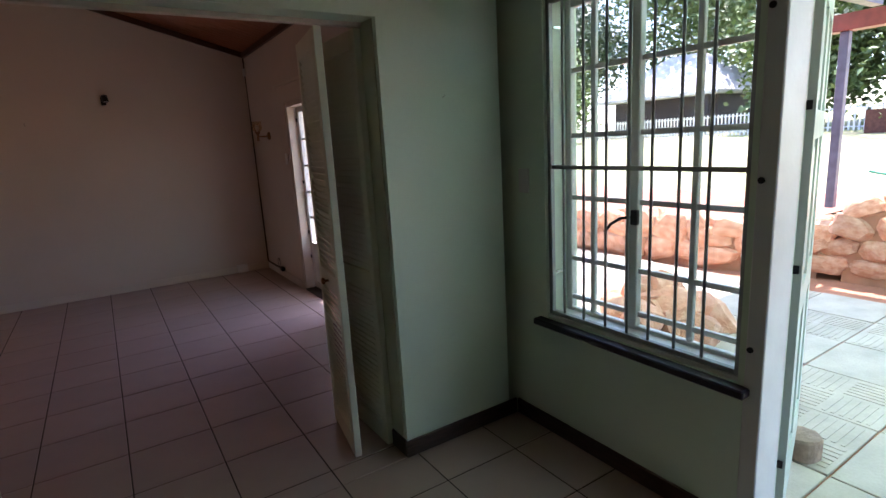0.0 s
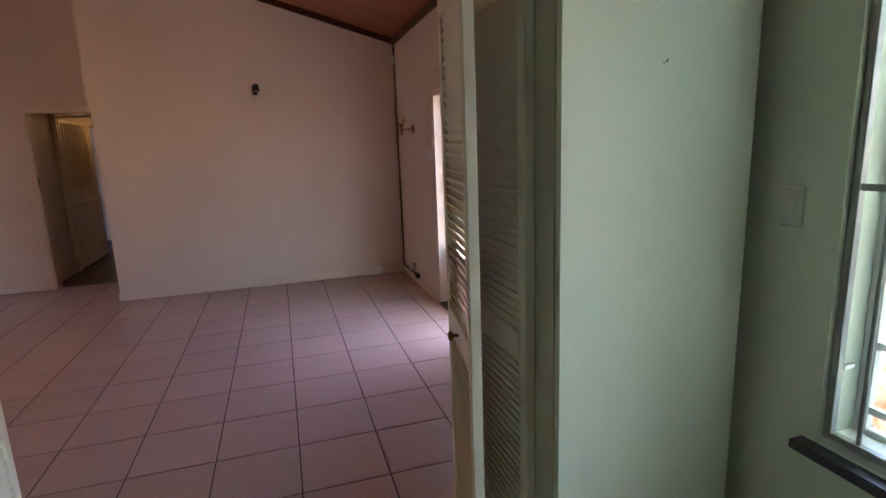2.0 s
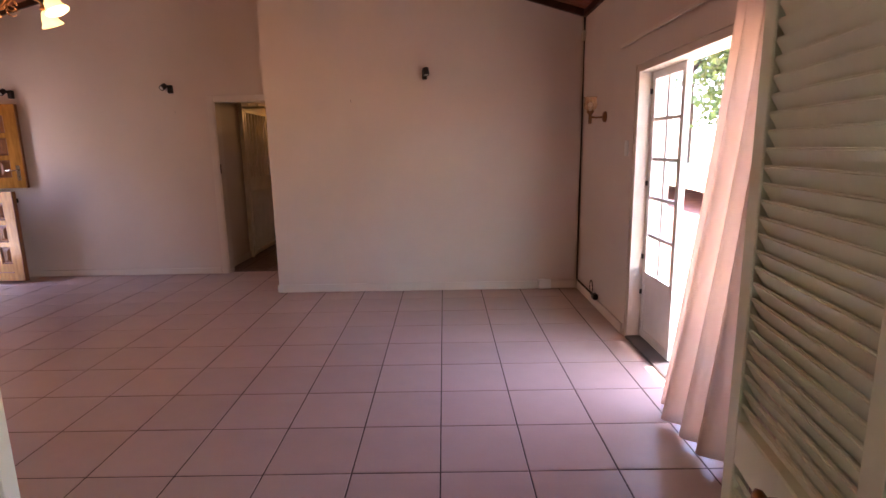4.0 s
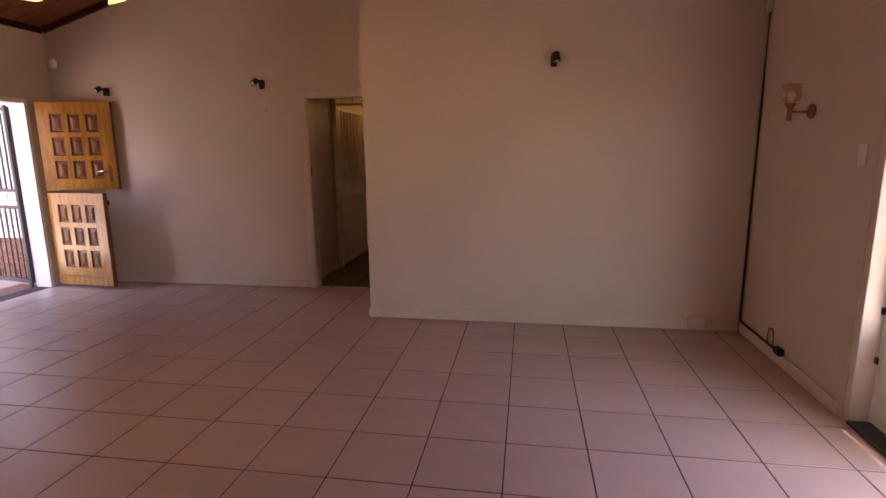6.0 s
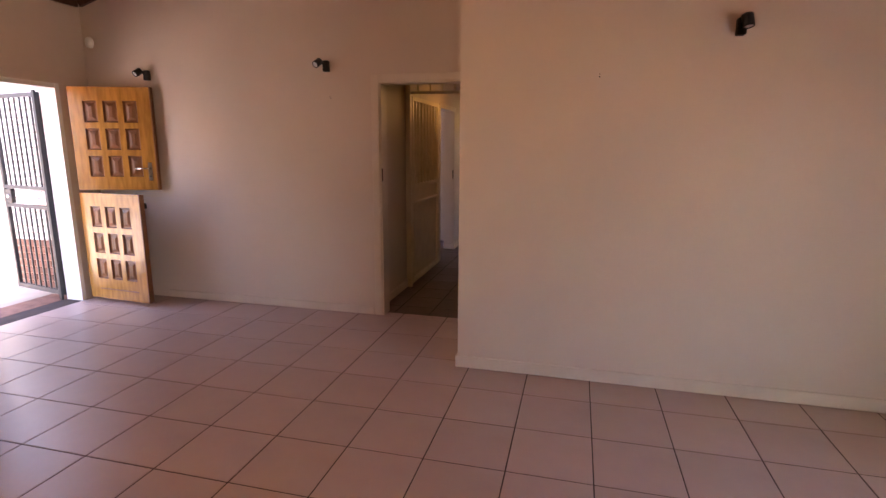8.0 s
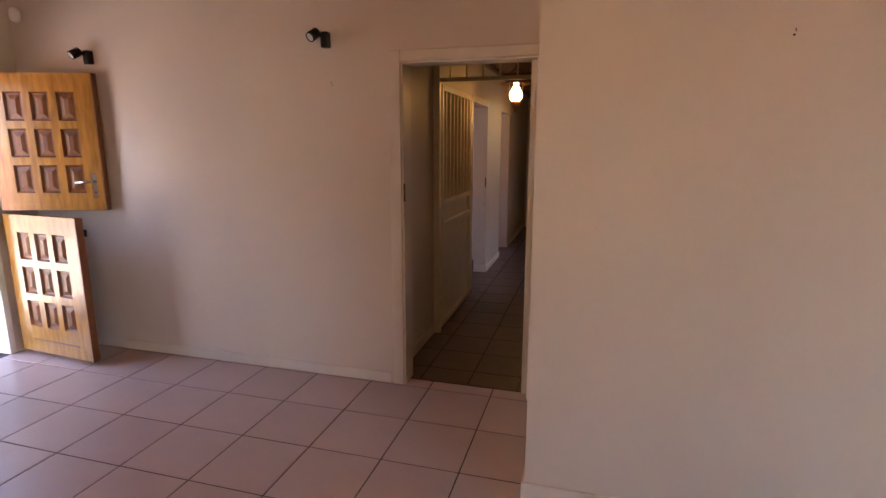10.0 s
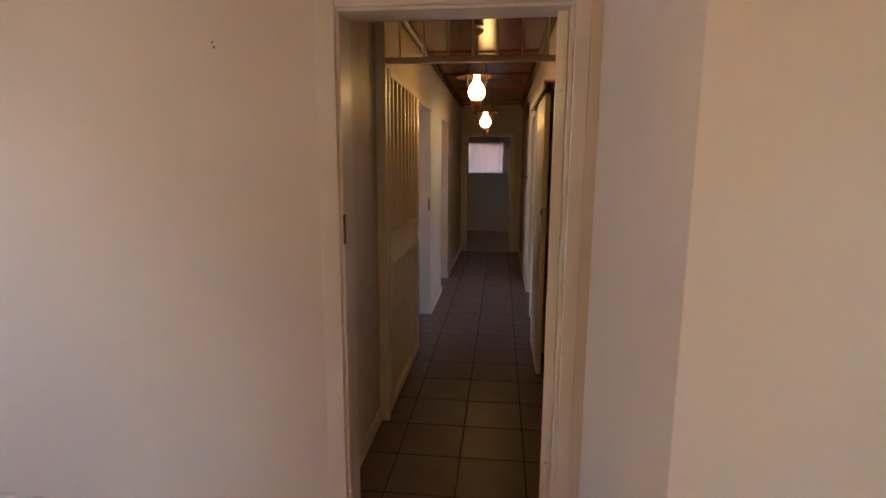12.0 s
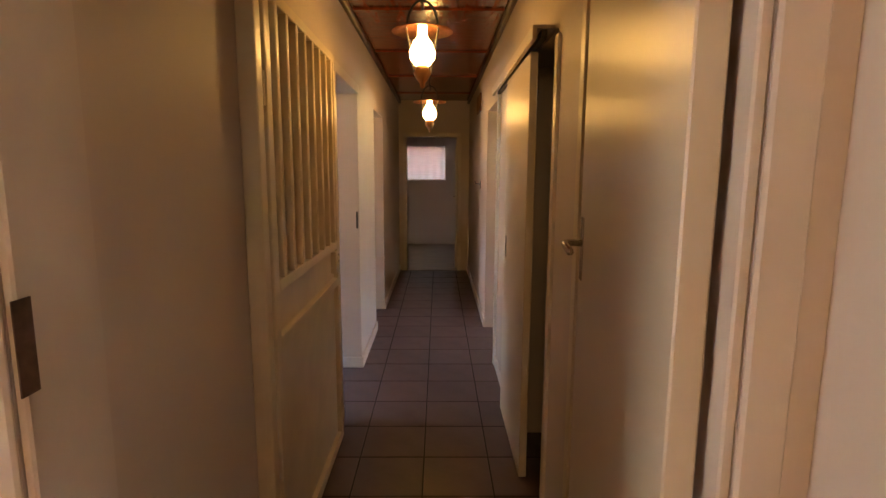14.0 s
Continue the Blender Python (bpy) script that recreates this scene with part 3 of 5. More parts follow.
for i in range(130):
    ob = new("slat", ps)
    ob.parent = fc
    ob.matrix_basis = pose(0, 5.0 + i * 0.16, 0)

# hut behind the fence
hu = thing("garden_hut", "dark boarded hut with a pale weathered roof", "hut")
hx, hy, hz = 25.0, 16.5, lawn_z(22, 14) - 0.05
part("wall", boxes((hx, hx + 4, hy - 3.0, hy + 3.0, hz, hz + 2.05)), HUTW, hu)
part("post", boxes((hx - 0.9, hx - 0.78, hy - 3.0, hy - 2.88, hz, hz + 2.0)), HUTW, hu)
bm = bmesh.new()
e = [(hx - 1.2, hy - 3.6), (hx + 5.2, hy - 3.6), (hx + 5.2, hy + 3.6), (hx - 1.2, hy + 3.6)]
lo = [bm.verts.new((x, y, hz + 2.0)) for x, y in e]
mi = [bm.verts.new((x, y, hz + 2.14)) for x, y in e]
rg = [bm.verts.new((hx + 2, hy - 1.0, hz + 4.3)), bm.verts.new((hx + 2, hy + 1.0, hz + 4.3))]
bm.faces.new(lo)
for i in range(4):
    bm.faces.new((lo[i], lo[(i + 1) % 4], mi[(i + 1) % 4], mi[i]))
bm.faces.new((mi[0], mi[1], rg[0]))
bm.faces.new((mi[1], mi[2], rg[1], rg[0]))
bm.faces.new((mi[2], mi[3], rg[1]))
bm.faces.new((mi[3], mi[0], rg[0], rg[1]))
part("roof", bm, THATCH, hu, "pale weathered roof")


def tree(at, height, spread, n, leaf, material, seed, label, trunk_r=0.16, low=0.35):
    rs = random.Random(seed)
    t = thing("tree", label, "tree", at)
    bm = tube(bmesh.new(), [(0, 0, -0.2), (0.1, 0.05, height * 0.25), (-0.05, 0.1, height * 0.55), (0.05, 0, height * 0.85)], [trunk_r, trunk_r * 0.8, trunk_r * 0.5, trunk_r * 0.15])
    tips = []
    for k in range(9):
        a = rs.uniform(0, 6.28)
        z0 = height * rs.uniform(low, 0.7)
        r = spread * rs.uniform(0.45, 0.9)
        tip = (r * math.cos(a), r * math.sin(a), min(height * 0.95, z0 + height * rs.uniform(0.1, 0.3)))
        tube(bm, [(0, 0, z0), (tip[0] * 0.5, tip[1] * 0.5, (z0 + tip[2]) / 2 + 0.1), tip], [trunk_r * 0.4, trunk_r * 0.25, trunk_r * 0.08], 6)
        tips.append(tip)
    tips += [(0, 0, height * 0.85), (0, 0, height * 0.65)]
    part("trunk", bm, BARK, t)
    verts, faces = [], []
    for i in range(n):
        c = rs.choice(tips)
        g = spread * 0.30
        p = Vector((rs.gauss(c[0], g), rs.gauss(c[1], g), rs.gauss(c[2], g * 0.9)))
        if p.z < height * low * 0.45:
            continue
        q = Euler((rs.uniform(-1.2, 1.2), rs.uniform(-1.2, 1.2), rs.uniform(0, 6.28))).to_matrix()
        s = leaf * rs.uniform(0.6, 1.4)
        b = len(verts)
        for v in ((0, 0, 0), (0.45 * s, 0.5 * s, 0.06 * s), (0, 1.3 * s, 0), (-0.45 * s, 0.5 * s, 0.06 * s)):
            verts.append(tuple(p + q @ Vector(v)))
        faces.append((b, b + 1, b + 2, b + 3))
    me = bpy.data.meshes.new("crown")
    me.from_pydata(verts, [], faces)
    me.materials.append(material)
    ob = new("crown", me)
    ob.parent = t
    return t


tree((27.5, 24.0, 1.0), 8.5, 3.4, 9000, 0.20, LEAFD, 1, "tall dark green garden tree")
tree((31.0, 18.0, 1.0), 10.0, 4.0, 11000, 0.22, LEAF, 2, "tall leafy tree behind the hut")
tree((29.0, 11.0, 1.0), 8.0, 3.4, 9000, 0.20, LEAF, 3, "broad leafy tree beside the hut")
tree((24.0, 9.3, 0.9), 5.0, 2.0, 6000, 0.22, LEAF, 4, "bright green bushy tree beside the fence", 0.1, 0.15)
tree((20.0, 19.5, 0.9), 4.6, 1.6, 5000, 0.18, LEAF, 5, "bright green bushy tree by the fence", 0.1, 0.15)
tree((24.0, 4.6, 0.9), 7.5, 3.2, 9000, 0.20, LEAFD, 6, "dark leafy tree at the lawn edge", 0.2, 0.25)
tree((20.0, 2.0, 0.8), 6.0, 2.6, 8000, 0.18, LEAF, 7, "leafy tree at the lawn edge", 0.18, 0.2)
tree((30.0, 30.0, 1.0), 11.0, 4.5, 10000, 0.25, LEAFD, 8, "tall dark tree beyond the fence")
tree((13.0, 22.0, 0.8), 7.0, 2.8, 9000, 0.20, LEAF, 9, "leafy tree on the lawn", 0.16, 0.2)
tree((34.0, 6.0, 1.2), 11.0, 5.0, 10000, 0.28, LEAFD, 10, "tall dark tree beyond the lawn")
tree((28.0, -4.0, 1.0), 8.0, 3.6, 8000, 0.22, LEAFD, 11, "dark leafy tree at the lawn edge")
tree((12.0, 27.0, 0.7), 9.0, 3.6, 8000, 0.22, LEAFD, 12, "dark leafy tree at the lawn edge")
bk = thing("planter_box", "dark red boundary planter under the trees", "planter", (21.0, 3.2, lawn_z(21, 3.2)))
part("wall", boxes((-0.3, 0.3, -3.5, 3.0, -0.1, 0.75), bevel=0.02), mat("dark_red_brick", (0.13, 0.05, 0.035), 0.85, var=0.2, scale=10), bk)

# west side: yard seen through the entrance
wy = structure("pavement_west", boxes((-13.0, XWO - 0.001, 1.0, 12.0, GZ - 0.06, GZ + 0.02)), mat("pale_yard_paving", (0.44, 0.38, 0.31), 0.85, var=0.15, scale=3, bump=0.3, bscale=40), "pale paved yard outside the entrance", "paving")
step = structure("entrance_step", boxes((XWO - 0.32, XWO - 0.002, EY0 - 0.1, EY1 + 0.1, GZ + 0.021, -0.01), bevel=0.01), BRICK, "low red brick step at the entrance", "step")
# added wall: its height and grey tone limit sky and bounce light indoors
bw = structure("yard_wall", boxes((-11.2, -11.0, 1.0, 16.0, GZ, 3.4)), mat("grey_yard_render", (0.36, 0.35, 0.30), 0.8, var=0.15, scale=2, bump=0.3, bscale=60), "added grey rendered wall that limits light from the yard", "wall")
# fin wall beside the entrance: brown brick plinth, white painted bricks above
fw = structure("wall_entrance_fin", boxes((-7.05, XWO - 0.002, 7.235, 7.42, GZ + 0.02, 2.9)), MORTAR, "white painted brick wall on a brown brick plinth", "wall")
WBRICK = mat("white_painted_brick", (0.74, 0.73, 0.70), 0.7, var=0.08, scale=9, bump=0.4, bscale=60, rnd=0.04, fine=0.04)
fin_meshes = [mesh_of("brick", boxes((0, 0.225, 0, 0.02, 0, 0.068), bevel=0.004), m) for m in (BRICK, WBRICK)]
for r in range(38):
    for c in range(5):
        ob = new("brick", fin_meshes[0 if r < 7 else 1])
        ob.parent = fw
        ob.matrix_basis = pose(-7.05 + c * 0.236 - (0.0 if r % 2 else 0.05), 7.218 + random.uniform(-0.002, 0.002), GZ + 0.024 + r * 0.078)

# ---- porch room: window, door, bifold louvre doors ----
def steel_window():
    w = tagged(new("window_1"), "white steel casement window with glazing bars", "window", kind="structure")
    x0, x1 = 1.612, 1.645
    part("window_frame", boxes((x0, x1, WY0, WY0 + 0.035, WZ0, WZ1), (x0, x1, WY1 - 0.035, WY1, WZ0, WZ1), (x0, x1, WY0 + 0.035, WY1 - 0.035, WZ0, WZ0 + 0.035), (x0, x1, WY0 + 0.035, WY1 - 0.035, WZ1 - 0.035, WZ1), bevel=0.004), WHITE, w)
    part("mullion", boxes((x0 - 0.008, x1 - 0.002, 0.578, 0.642, WZ0 + 0.035, WZ1 - 0.035), bevel=0.004), WHITE, w)
    for y in (0.33, 0.835):
        part("glazing_bar", boxes((x0 + 0.004, x1 - 0.006, y - 0.013, y + 0.013, WZ0 + 0.035, WZ1 - 0.035), bevel=0.003), WHITE, w)
    for z in (0.71, 0.91, 1.215, 1.512, 1.81):
        part("glazing_bar", boxes((x0 + 0.006, x1 - 0.008, WY0 + 0.035, 0.578, z - 0.011, z + 0.011), (x0 + 0.006, x1 - 0.008, 0.642, WY1 - 0.035, z - 0.011, z + 0.011)), WHITE, w)
    ys = (WY0 + 0.035, 0.33, 0.61, 0.835, WY1 - 0.035)
    zs = (WZ0 + 0.035, 0.71, 0.91, 1.215, 1.512, 1.81, WZ1 - 0.035)
    for a, b in zip(ys, ys[1:]):
        for c, d in zip(zs, zs[1:]):
            p = part("pane", boxes((1.628, 1.631, a + 0.002, b - 0.002, c + 0.002, d - 0.002)), GLASS, w)
            p.visible_shadow = False
    la = part("latch", boxes((x0 - 0.03, x0 - 0.008, 0.565, 0.60, 1.12, 1.185), bevel=0.004), BLACK, w, "black casement latch")
    bm = tube(bmesh.new(), [(x0 - 0.03, 0.585, 1.155), (x0 - 0.05, 0.63, 1.15), (x0 - 0.055, 0.68, 1.12), (x0 - 0.055, 0.715, 1.08)], 0.007)
    part("handle", bm, BLACK, w, "curved black latch handle", True)
    for z in (0.85, 2.0):
        part("stay", boxes((XR + 0.06, XR + 0.10, WY1 - 0.014, WY1 - 0.002, z - 0.006, z + 0.006)), STEEL, w)
    s = part("window_sill", boxes((XR - 0.05, XR + 0.012, WY0 - 0.045, WY1 + 0.05, WZ0 - 0.035, WZ0 - 0.002), bevel=0.006), mat("dark_sill", (0.03, 0.022, 0.035), 0.36, var=0.2, scale=9), w, "dark glazed window sill")
    part("sill_board", boxes((XR + 0.013, 1.61, WY0 + 0.001, WY1 - 0.001, WZ0 + 0.001, WZ0 + 0.018)), WHITE, w)
    return w


def burglar_bars():
    g = thing("burglar_bars", "grey steel burglar bars inside the porch window", "security bars")
    x = XR + 0.03
    fr = 0.012
    part("frame", boxes((x - fr, x + fr, WY0 + 0.002, WY0 + 0.024, WZ0 + 0.02, WZ1 - 0.002), (x - fr, x + fr, WY1 - 0.024, WY1 - 0.002, WZ0 + 0.02, WZ1 - 0.002), (x - fr, x + fr, WY0 + 0.024, WY1 - 0.024, WZ0 + 0.02, WZ0 + 0.04), (x - fr, x + fr, WY0 + 0.024, WY1 - 0.024, WZ1 - 0.024, WZ1 - 0.002), bevel=0.002), GREYBAR, g)
    part("cross_bar", boxes((x - 0.006, x + 0.006, WY0 + 0.024, WY1 - 0.024, 1.362, 1.380)), GREYBAR, g)
    for y in (0.906, 0.785, 0.661, 0.545, 0.439, 0.321, 0.205):
        part("bar", lathe(bmesh.new(), [(0.0065, WZ0 + 0.04), (0.0065, WZ1 - 0.024)], (x, y, 0), 10), GREYBAR, g, "", True)
    return g


steel_window()
burglar_bars()

# door frame post between window and door, and the open panelled door
fr = tagged(new("door_frame_1"), "white painted steel door frame", "door frame", kind="structure")
part("jamb", boxes((XR - 0.004, 1.62, -0.034, 0.028, 0.0, 2.1), bevel=0.004), WHITE, fr)
part("jamb", boxes((XR - 0.004, 1.62, -0.92, -0.86, 0.0, 2.1), bevel=0.004), WHITE, fr)
part("head", boxes((XR - 0.004, 1.62, -0.859, -0.035, 2.04, 2.1), bevel=0.004), WHITE, fr)
for z in (0.76, 1.341, 1.868):
    part("bolt", lathe(bmesh.new(), [(0.011, -0.001), (0.011, 0.005), (0.005, 0.008)], (XR - 0.008, 0.012, z), 10, 'X'), BLACK, fr)


def panelled_door(name, label, w, h, material, at, rz, rows=3, cols=2):
    d = tagged(new(name), label, "door", kind="structure")
    d.matrix_world = pose(*at, 0, 0, rz)
    th = 0.042
    s = 0.11
    zr = [0.0, 0.22, 0.80, 0.92, 1.45, 1.55, h - 0.0]
    cw = (w - 3 * s) / 2
    bm = boxes((0, s, -th / 2, th / 2, 0, h), (w - s, w, -th / 2, th / 2, 0, h), (s + cw, 2 * s + cw, -th / 2, th / 2, 0.221, h - 0.121), (s, w - s, -th / 2, th / 2, 0, 0.22), (s, w - s, -th / 2, th / 2, h - 0.12, h), (s, s + cw, -th / 2, th / 2, 0.80, 0.92), (2 * s + cw, w - s, -th / 2, th / 2, 0.80, 0.92), (s, s + cw, -th / 2, th / 2, 1.45, 1.55), (2 * s + cw, w - s, -th / 2, th / 2, 1.45, 1.55))
    part("door_leaf", bm, material, d)
    for x in (s, 2 * s + cw):
        for z0, z1 in ((0.22, 0.80), (0.92, 1.45), (1.55, h - 0.12)):
            bm = boxes((x, x + cw, -0.010, 0.010, z0, z1))
            box(bm, x + 0.03, x + cw - 0.03, -0.016, 0.016, z0 + 0.03, z1 - 0.03, 0.006)
            part("panel", bm, material, d)
    for z in (0.25, 1.0, 1.55, 1.9):
        part("bolt", boxes((-0.004, 0.004, -0.012, 0.012, z, z + 0.03)), BLACK, d)
    return d


panelled_door("door_1", "pale green white panelled wooden door standing open outwards", 0.80, 2.03, mat("pale_green_door_paint", (0.55, 0.64, 0.57), 0.36, var=0.05, scale=5, bump=0.06, bscale=50), (1.645, -0.03, 0.005), 19.5)

sw = thing("light_switch", "white double light switch plate on the porch wall", "light switch")
part("plate", boxes((XR - 0.009, XR - 0.0005, 1.105, 1.18, 1.245, 1.365), bevel=0.003), PLASTIC, sw)
part("rocker", boxes((XR - 0.013, XR - 0.0095, 1.128, 1.156, 1.29, 1.33), bevel=0.002), PLASTIC, sw)

nail = thing("wall_hook", "small metal hook in the porch wall", "hook")
part("shank", tube(bmesh.new(), [(1.07, YP0, 1.72), (1.07, YP0 - 0.015, 1.72), (1.07, YP0 - 0.02, 1.728)], 0.002, 6), STEEL, nail)

# bifold louvre doors
PW, PH, PT = 0.45, 2.015, 0.034
slat_mesh = {}


def slat(w):
    if w not in slat_mesh:
        bm = box(bmesh.new(), 0, w, -0.0245, 0.0245, -0.0035, 0.0035)
        bmesh.ops.bevel(bm, geom=[e for e in bm.edges if abs(e.verts[0].co.x - e.verts[1].co.x) > 0.01], offset=0.0028, segments=2, affect='EDGES')
        slat_mesh[w] = mesh_of("slat", bm, LOUVRE)
    return slat_mesh[w]


def louvre_leaf(name, parent, at, rz, knob=0, tilt=61):
    st = 0.048
    leaf = part(name, boxes((0, st, -PT / 2, PT / 2, 0, PH), (PW - st, PW, -PT / 2, PT / 2, 0, PH), (st, PW - st, -PT / 2, PT / 2, 0, 0.10), (st, PW - st, -PT / 2, PT / 2, 0.815, 0.905), (st, PW - st, -PT / 2, PT / 2, PH - 0.085, PH), bevel=0.003), LOUVRE, parent)
    leaf.matrix_local = pose(*at, 0, 0, rz)
    for z0, z1 in ((0.10, 0.815), (0.905, PH - 0.085)):
        n = int((z1 - z0) / 0.0295)
        for i in range(n):
            s = new("slat", slat(round(PW - 2 * st, 4)))
            s.parent = leaf
            s.matrix_local = pose(st, 0, z0 + (i + 0.5) * (z1 - z0) / n, tilt, 0, 0)
    if knob:
        k = lathe(bmesh.new(), [(0.006, 0), (0.006, 0.015), (0.016, 0.022), (0.018, 0.03), (0.011, 0.036)], (0, 0, 0), 14, 'Y')
        for v in k.verts:
            v.co.y = v.co.y * knob + knob * PT / 2
            v.co.x += PW / 2
            v.co.z += 0.86
        part("knob", k, BRASS, leaf, "small dark brass knob", True)
    return leaf


def bifold(label, at, mirror):
    d = thing("bifold_door", label, "door", at, 0, "bifold doors of the opening")
    m = -1 if mirror else 1
    if mirror:
        louvre_leaf("leaf", d, (0.045, 0.0, 0.012), 88)
        louvre_leaf("leaf", d, (0.165, 0.0, 0.012), 99, -1)
    else:
        louvre_leaf("leaf", d, (-0.024, 0.0, 0.012), 91, 0, 72)
        louvre_leaf("leaf", d, (-0.205, 0.0, 0.012), 81, 1)
    return d


bifold("cream painted louvred bifold door folded open", (OX1, 1.385, 0), False)
bifold("cream painted louvred bifold door folded back to the jamb", (OX0, 1.385, 0), True)
tr = thing("door_track", "narrow metal door track under the lintel", "door track")
part("channel", boxes((OX0 + 0.01, OX1 - 0.01, 1.36, 1.398, OZ - 0.018, OZ - 0.0005)), TRIM, tr)
structure("trim_opening_jamb", boxes((OX1 - 0.006, OX1, YP0 + 0.03, YP1 + 0.002, 0.095, OZ), (OX0, OX0 + 0.006, YP0 + 0.03, YP1 + 0.002, 0.0, OZ)), MTRIM, "sage painted jamb lining", "trim")

# ---- lounge ----
# french door
fd = tagged(new("door_2"), "white glazed double door with one half standing open", "door", kind="structure")
XD = 1.53
part("door_frame", boxes((XE + 0.005, 1.585, FY1 - 0.05, FY1 - 0.001, 0.0, FZ - 0.001), (XE + 0.005, 1.585, FY0 + 0.001, FY0 + 0.05, 0.0, FZ - 0.001), (XE + 0.005, 1.585, FY0 + 0.05, FY1 - 0.05, FZ - 0.05, FZ - 0.001), bevel=0.003), TRIM, fd)
part("threshold", boxes((XE - 0.005, 1.66, FY0 + 0.05, FY1 - 0.05, 0.001, 0.018), bevel=0.003), mat("dark_threshold", (0.05, 0.045, 0.045), 0.4), fd)


def glazed_leaf(y0, y1, ax=None):
    """Glazed half in the frame's plane; ax turns it about its hinge."""
    z0, z1 = 0.025, FZ - 0.055
    s = 0.05
    w = y1 - y0
    leaf = part("door_leaf", boxes((-0.02, 0.02, 0, s, z0, z1), (-0.02, 0.02, w - s, w, z0, z1), (-0.02, 0.02, s, w - s, z1 - 0.05, z1), (-0.02, 0.02, s, w - s, 0.48, 0.53), (-0.014, 0.014, s, w - s, z0 + 0.06, 0.48), (-0.02, 0.02, s, w - s, z0, z0 + 0.06), bevel=0.002), WHITE, fd)
    leaf.matrix_local = pose(XD, y0, 0, 0, 0, 0) if ax is None else pose(XD + 0.02, y0, 0, 0, 0, ax)
    n = 5
    hh = (z1 - 0.05 - 0.53) / n
    part("glazing_bar", boxes((-0.012, 0.012, w / 2 - 0.011, w / 2 + 0.011, 0.53, z1 - 0.05)), WHITE, leaf)
    for i in range(n):
        if i:
            part("glazing_bar", boxes((-0.0125, 0.0125, s, w - s, 0.53 + i * hh - 0.011, 0.53 + i * hh + 0.011)), WHITE, leaf)
        for a, b in ((s, w / 2), (w / 2, w - s)):
            p = part("pane", boxes((-0.002, 0.002, a, b, 0.53 + i * hh, 0.53 + (i + 1) * hh)), GLASS, leaf)
            p.visible_shadow = False
    for z in (0.35, 0.62, 1.16, 1.80):
        part("hinge", boxes((-0.032, -0.02, w - 0.012, w + 0.012, z, z + 0.035)), BLACK, leaf)
    return leaf


glazed_leaf(4.15, FY1 - 0.055)
glazed_leaf(FY0 + 0.055, 3.50)

rail = thing("curtain_rail", "thin white curtain rail above the glazed door", "curtain rail")
part("rail", boxes((XE - 0.035, XE - 0.022, 2.75, 4.97, 2.16, 2.185)), TRIM, rail)
for y in (2.9, 3.9, 4.85):
    part("bracket", boxes((XE - 0.022, XE - 0.0005, y, y + 0.02, 2.165, 2.18)), TRIM, rail)

# curtain: a folded sheet hung from the rail, gathered at the top, wider at the foot
cu = thing("curtain", "peach pink cloth curtain drawn to one side", "curtain")
bm = bmesh.new()
NU, NV = 90, 30
grid = []
for j in range(NV + 1):
    v = j / NV
    z = 2.165 - v * 2.13
    row = []
    for i in range(NU + 1):
        u = i / NU
        spread = 0.40 + 0.16 * v ** 1.2
        y = 2.92 + u * spread + 0.10 * v * u
        fold = math.sin(u * 8 * math.pi + 0.5 * math.sin(5 * u + 2 * v)) * (0.022 + 0.035 * v) * (0.7 + 0.3 * math.sin(11 * u))
        x = XE - 0.055 - 0.12 * v ** 1.5 * (0.55 + 0.45 * math.sin(3.0 * u)) + fold - 0.03 * v
        row.append(bm.verts.new((x, y, z + 0.012 * math.sin(9 * u) * v)))
    grid.append(row)
for a, b in zip(grid, grid[1:]):
    for i in range(NU):
        bm.faces.new((a[i], a[i + 1], b[i + 1], b[i]))
cl = part("cloth", bm, CURTAIN, cu, "", True)
mod = cl.modifiers.new("thick", 'SOLIDIFY')
mod.thickness = 0.003
tl = bpy.data.materials["pink_curtain_cloth"].node_tree
tr_n = tl.nodes.new("ShaderNodeBsdfTranslucent")
tr_n.inputs[0].default_value = (0.92, 0.78, 0.68, 1)
mx = tl.nodes.new("ShaderNodeMixShader")
mx.inputs[0].default_value = 0.5
tl.links.new(tl.nodes["Principled BSDF"].outputs[0], mx.inputs[1])
tl.links.new(tr_n.outputs[0], mx.inputs[2])
tl.links.new(mx.outputs[0], tl.nodes["Material Output"].inputs[0])

# wall spots
def wall_spot(at, turn, nod=-52):
    s = thing("wall_spotlight", "small black wall spotlight with a round lens", "wall lamp", at, 0, "wall spotlights")
    part("mount", boxes((-0.024, 0.024, -0.05, -0.0005, -0.055, 0.035), bevel=0.006), BLACK, s)
    bm = lathe(bmesh.new(), [(0.020, 0.034), (0.030, 0.028), (0.030, -0.038), (0.026, -0.040), (0.024, -0.034)], (0, 0, 0), 18)
    hd = part("head", bm, BLACK, s, "", True)
    hd.matrix_local = pose(-0.05 * turn, -0.075, 0.014, nod, 26 * turn, 0)
    ln = part("lens", lathe(bmesh.new(), [(0.024, -0.034), (0.021, -0.037), (0.001, -0.038)], (0, 0, 0), 16), LENS, hd, "clear reflector lens", True)
    ln2 = part("arm", tube(bmesh.new(), [(0, -0.035, 0.012), (-0.02 * turn, -0.055, 0.014), (-0.05 * turn, -0.072, 0.014)], 0.012), BLACK, s)
    return s


wall_spot((-4.90, YN, 2.155), 1)
wall_spot((-3.07, YN, 2.18), 1)
wall_spot((-0.135, YC, 2.165), -0.3, -12)

